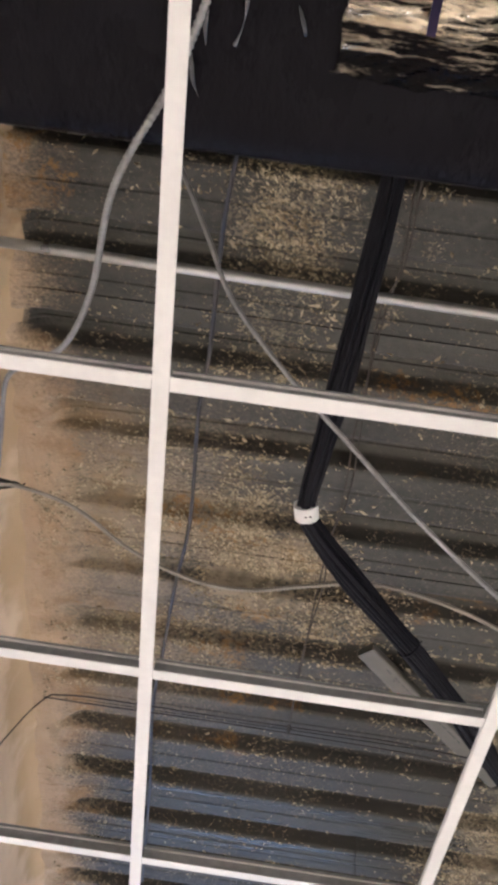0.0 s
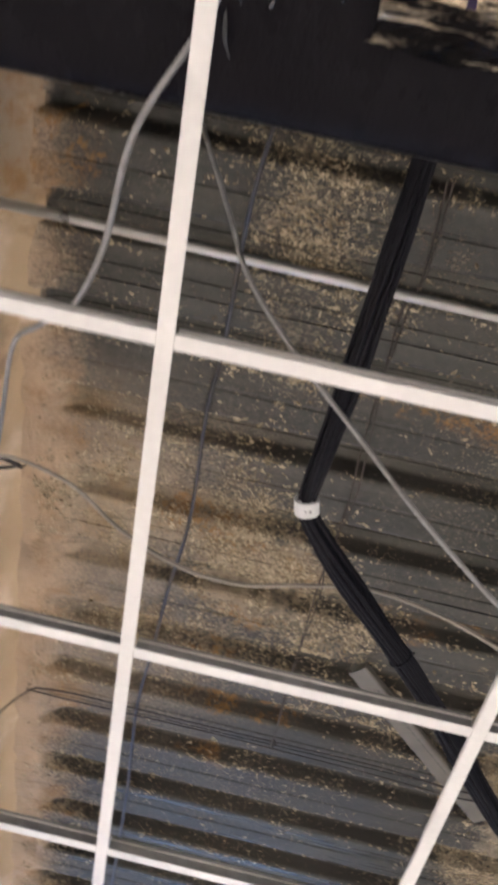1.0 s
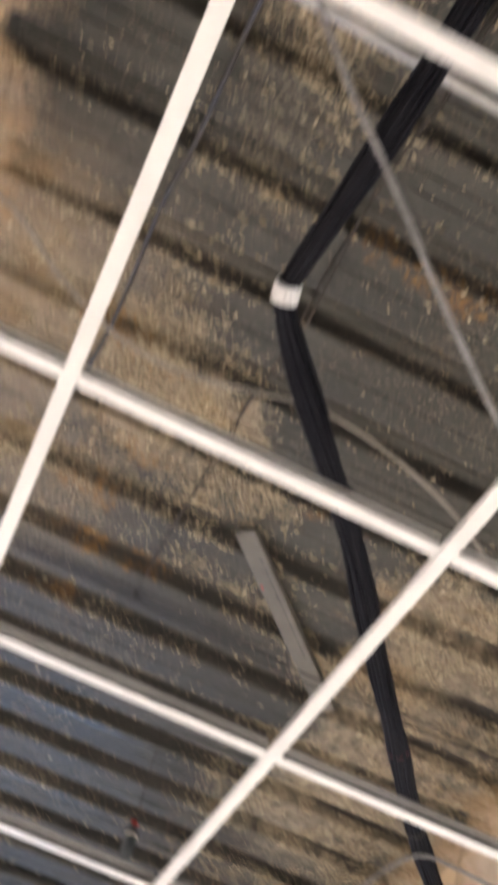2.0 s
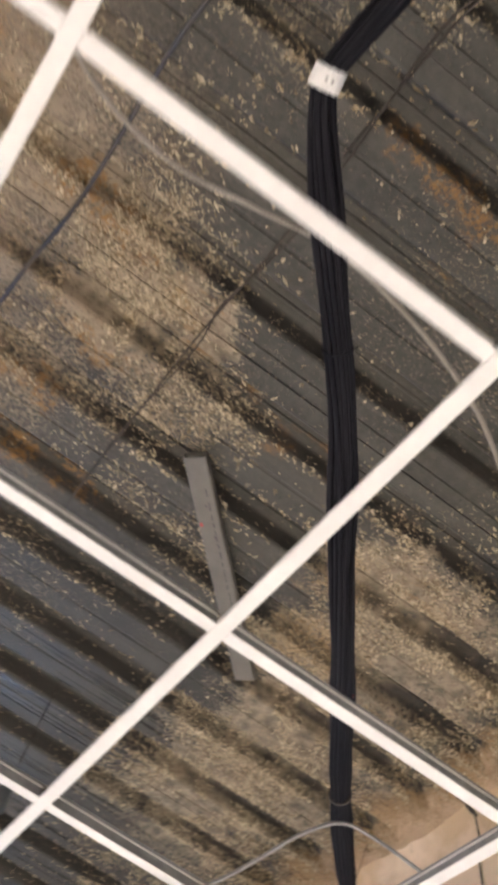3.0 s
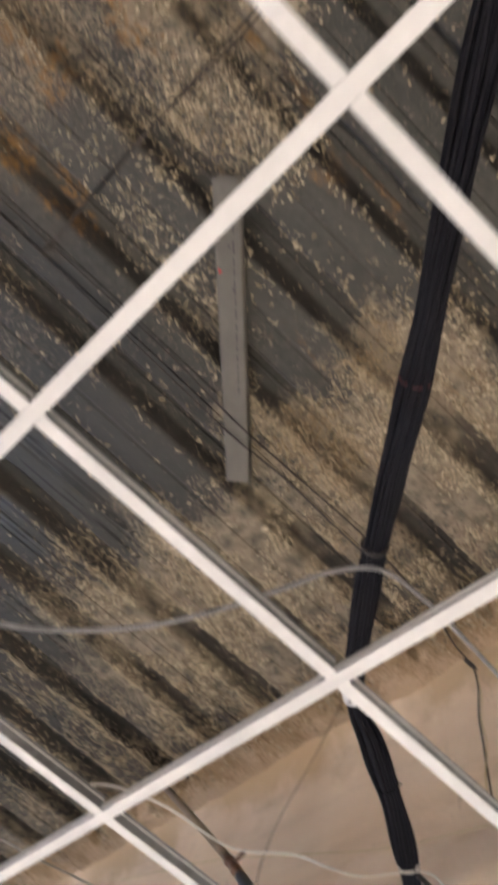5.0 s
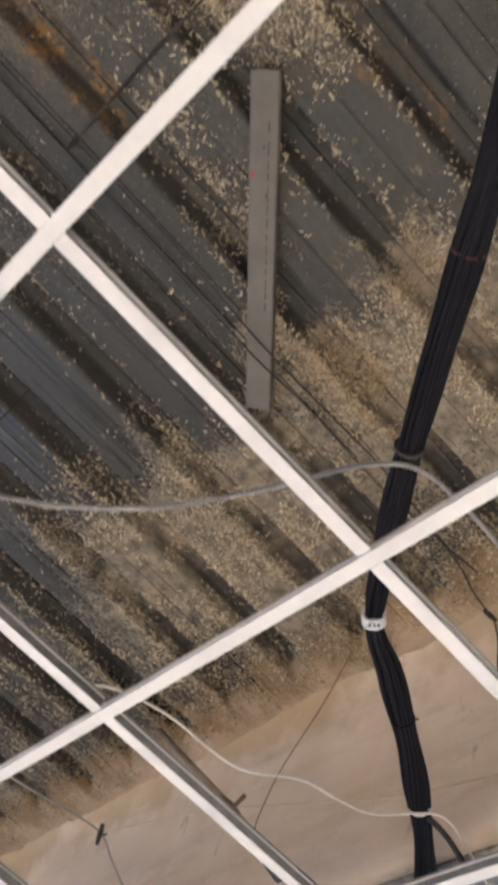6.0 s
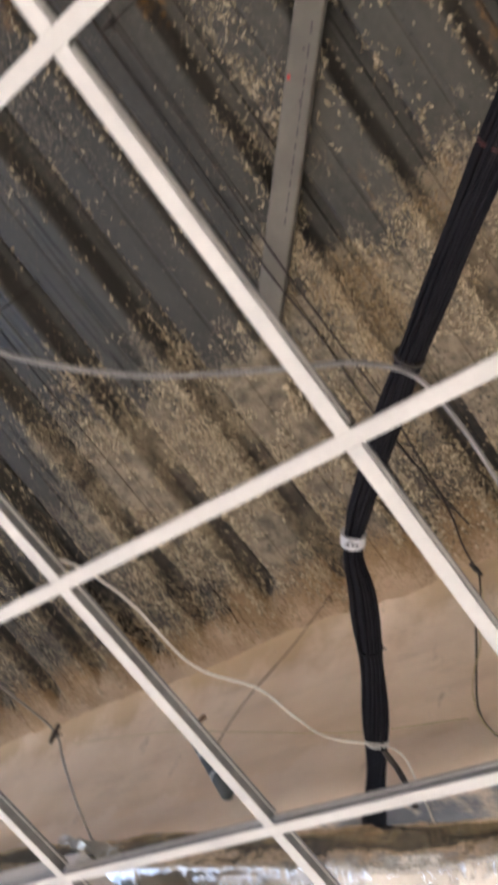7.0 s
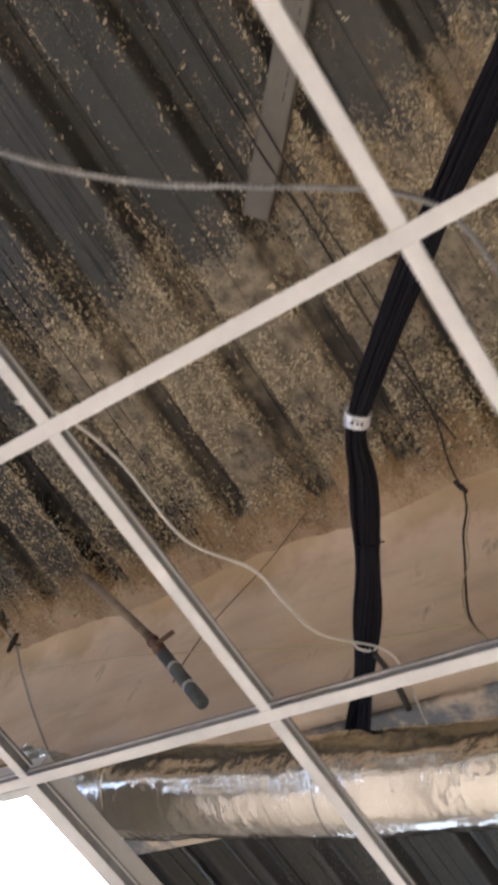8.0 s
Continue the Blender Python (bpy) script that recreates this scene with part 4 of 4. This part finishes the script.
# ---- loose trunking ----
def build_trunking():
    """A short length of flat plastic trunking held up by the twin wires."""
    trunk = thing("plastic_trunking", "short grey plastic trunking with faint print, held under the deck", "trunking", (0.93, 2.2, 3.98))
    a, b = Vector((0.606, 1.871, 3.980)), Vector((1.255, 2.530, 3.980))
    d = (b - a).normalized()
    side = d.cross(Vector((0, 0, 1))).normalized()
    up = Vector((0, 0, 1))
    hw, hh, r = 0.0375, 0.0165, 0.007

    def ring(p, k):
        out = []
        for cx, cy, a0 in ((hw - r, hh - r, 0), (-hw + r, hh - r, 90), (-hw + r, -hh + r, 180), (hw - r, -hh + r, 270)):
            for j in range(4):
                t = radians(a0 + 30 * j)
                out.append(p + side * (cx + r * math.cos(t)) * k + up * (cy + r * math.sin(t)) * k)
        return out

    bm = bmesh.new()
    rings = [[bm.verts.new(v) for v in ring(p, k)] for p, k in ((a, 0.98), (a + d * 0.002, 1), (a.lerp(b, 0.5) + up * 0.0005, 1), (b - d * 0.002, 1), (b, 0.98), (b, 0.90), (b - d * 0.05, 0.90))]
    rings = [[bm.verts.new(v) for v in ring(a + d * 0.05, 0.90)], [bm.verts.new(v) for v in ring(a, 0.90)]] + rings
    for u, v in zip(rings, rings[1:]):
        for k in range(16):
            bm.faces.new((u[k], u[(k + 1) % 16], v[(k + 1) % 16], v[k]))
    bm.faces.new(list(reversed(rings[0])))
    bm.faces.new(rings[-1])
    body = part("channel", bm, M_PVC, trunk)

    def mark(s, w, off, h, mat, name):
        m = bmesh.new()
        c = a + d * s + side * off - up * (hh + 0.0003)
        vs = [m.verts.new(c + d * du * w + side * dv * h - up * dn) for dn in (0.0, 0.0006) for du, dv in ((-.5, -.5), (.5, -.5), (.5, .5), (-.5, .5))]
        for f in ((7, 6, 5, 4), (0, 1, 5, 4), (1, 2, 6, 5), (2, 3, 7, 6), (3, 0, 4, 7)):
            m.faces.new([vs[i] for i in f])
        part(name, m, mat, body)

    rnd = random.Random(2)
    s = 0.13
    while s < 0.62:
        w = rnd.uniform(0.008, 0.028)
        mark(s, w, 0.014, 0.004, M_PRINT, "print")
        s += w + rnd.uniform(0.006, 0.014)
    mark(0.25, 0.012, -0.026, 0.008, M_RED, "paint_mark")
    mark(0.18, 0.008, 0.002, 0.006, M_PRINT, "paint_mark")
    mark(0.30, 0.009, 0.011, 0.008, M_PRINT, "paint_mark")


build_trunking()


# ---- stub with a rubber sleeve by the beam ----
def build_stub():
    stub = thing("pipe_stub", "dirty pipe stub with dull copper fitting and dark rubber sleeve", "pipe", (2.05, 3.0, 3.2))
    top, a, b, end = Vector((2.045, 3.62, 3.775)), Vector((2.045, 3.268, 3.448)), Vector((2.045, 3.165, 3.343)), Vector((2.045, 2.917, 3.087))
    part("pipe", tube(bmesh.new(), [Vector((2.045, 3.87, 4.008)), top, a], 0.014, 12), M_PIPE, stub, "dirty brown pipe", True)
    bm = bmesh.new()
    tube(bm, [a, b], 0.011, 12)
    for k in (0.25, 0.7):
        c = a.lerp(b, k)
        u = (b - a).normalized()
        tube(bm, [c - u * 0.008, c + u * 0.008], 0.019, 12)
    tube(bm, [a.lerp(b, 0.45), a.lerp(b, 0.45) + Vector((0.0, -0.05, 0.035))], 0.007, 8)
    part("fitting", bm, M_COPPER, stub, "dull copper fitting", True)
    part("sleeve", tube(bmesh.new(), [b, b.lerp(end, 0.5), end], 0.0175, 14), M_SLEEVE, stub, "dark grey rubber sleeve", True)
    for k in (0.33, 0.72):
        c = b.lerp(end, k)
        u = (end - b).normalized()
        part("clamp", tube(bmesh.new(), [c - u * 0.007, c + u * 0.007], 0.0188, 14), M_SILVER, stub, "silver hose clamp")


build_stub()


# ---- small hanging sensor ----
def build_sensor():
    x, y = 0.772, 3.085
    sensor = thing("hanging_sensor", "small dark cylinder with a red cap hung from the deck", "sensor", (x, y, 3.41))
    bm = bmesh.new()
    tube(bm, [Vector((x, y, z)) for z in (3.41, 3.418, 3.48, 3.53, 3.545)], lambda i: (0.018, 0.024, 0.024, 0.024, 0.017)[i], 16)
    body = part("body", bm, M_SLEEVE, sensor, "", True)
    part("band", tube(bmesh.new(), [Vector((x, y, 3.502)), Vector((x, y, 3.512))], 0.0253, 16), M_WHITEWIRE, body, "cream band")
    part("cap", tube(bmesh.new(), [Vector((x, y, 3.5455)), Vector((x, y, 3.568))], 0.012, 12), M_RED, sensor, "red cap")
    part("hanger", tube(bmesh.new(), [Vector((x, y, 3.5685)), Vector((x, y, 3.8)), Vector((x, y, DECK_Z + 0.01))], 0.0025, 6), M_WIRE, sensor, "thin dark hanger wire")


build_sensor()


# ---- clumps of overspray on the deck ----
def build_flecks():
    """Thousands of small fluffy dabs, thick towards the beams, sparse on the clean sheets."""
    rnd = random.Random(11)
    ys = [p[0] for p in PROFILE]
    hs = [p[1] for p in PROFILE]
    shape = [(1, 0, 0), (-1, 0, 0), (0, 1, 0), (0, -1, 0), (0, 0, 0.8), (0, 0, -1)]
    tris = [(0, 2, 4), (2, 1, 4), (1, 3, 4), (3, 0, 4), (2, 0, 5), (1, 2, 5), (3, 1, 5), (0, 3, 5)]
    verts, faces = [], []
    for _ in range(330000):
        x, y = rnd.uniform(BEAM_L + 0.1, BEAM_R - 0.1), rnd.uniform(-0.15, 4.6)
        on_web = rnd.random() < 0.28
        if on_web:
            y = SEAM_Y + PITCH * rnd.randrange(-8, 8) + (-1 if rnd.random() < 0.7 else 1) * (0.094 + 0.021 * rnd.uniform(-0.9, 1.25))
        right = min(max((x - 1.15) / 0.6, 0), 1) * (1 - 0.6 * min(max((x - 1.85) / 0.3, 0), 1))
        left = min(max((0.2 - x) / 0.9, 0), 1)
        wx, wy = x + 0.16 * noise.noise((x * 5, y * 5, 1.0)), y + 0.12 * noise.noise((x * 6, y * 6, 7.0))
        swath = max(w * max(0.0, math.exp(-0.8 * ((wx - zx) / rx) ** 2 - 0.8 * ((wy - zy) / ry) ** 2) - 0.04) for zx, zy, rx, ry, w, _ in SPRAY_ZONES)
        n = noise.noise((x * 3.2, y * 3.2, 4.0)) + 0.9 * noise.noise((x * 11, y * 11, 9.0))
        dens = 0.012 + 0.26 * right ** 1.4 + (0.045 if y > 0.95 else 0.0) * left + 1.05 * swath
        dens *= max(0.0, 0.65 + 1.7 * n)
        # few flecks over the flute ends whose shade is painted dark
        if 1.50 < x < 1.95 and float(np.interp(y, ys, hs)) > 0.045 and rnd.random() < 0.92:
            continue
        if rnd.random() > dens * (1.5 if on_web else 0.9) + (max(0.0, 0.05 + 0.16 * n) if on_web else 0.0):
            continue
        h = float(np.interp(y, ys, hs))
        r = rnd.uniform(0.0017, 0.0042) * (1.6 if rnd.random() < 0.10 else 1.0)
        m = Matrix.LocRotScale((x, y, deck_height(x, y, h) - r * 0.25), Euler((rnd.uniform(-0.5, 0.5), rnd.uniform(-0.5, 0.5), rnd.gauss(0.5, 0.7))),
                               (r * rnd.uniform(1.2, 2.9), r * rnd.uniform(0.6, 1.0), r * rnd.uniform(0.5, 0.9)))
        for mate in range(rnd.choice((1, 2, 2, 3))):
            k = len(verts)
            verts += [m @ (Vector(v) * rnd.uniform(0.7, 1.3)) for v in shape]
            faces += [(a + k, b + k, c + k) for a, b, c in tris]
            m = Matrix.Translation((rnd.uniform(-0.008, 0.008), rnd.uniform(-0.006, 0.006), rnd.uniform(-0.0015, 0.0005))) @ m @ Matrix.Diagonal((rnd.uniform(0.55, 0.95), rnd.uniform(0.55, 1.1), 0.9, 1)) @ Euler((0, 0, rnd.uniform(0, 3))).to_matrix().to_4x4()
    return mesh_ob("overspray_flecks", verts, faces, M_FLECK)


tagged(build_flecks(), "pale tan fluffy clumps of fireproofing overspray on the deck", "overspray", kind="stuff")
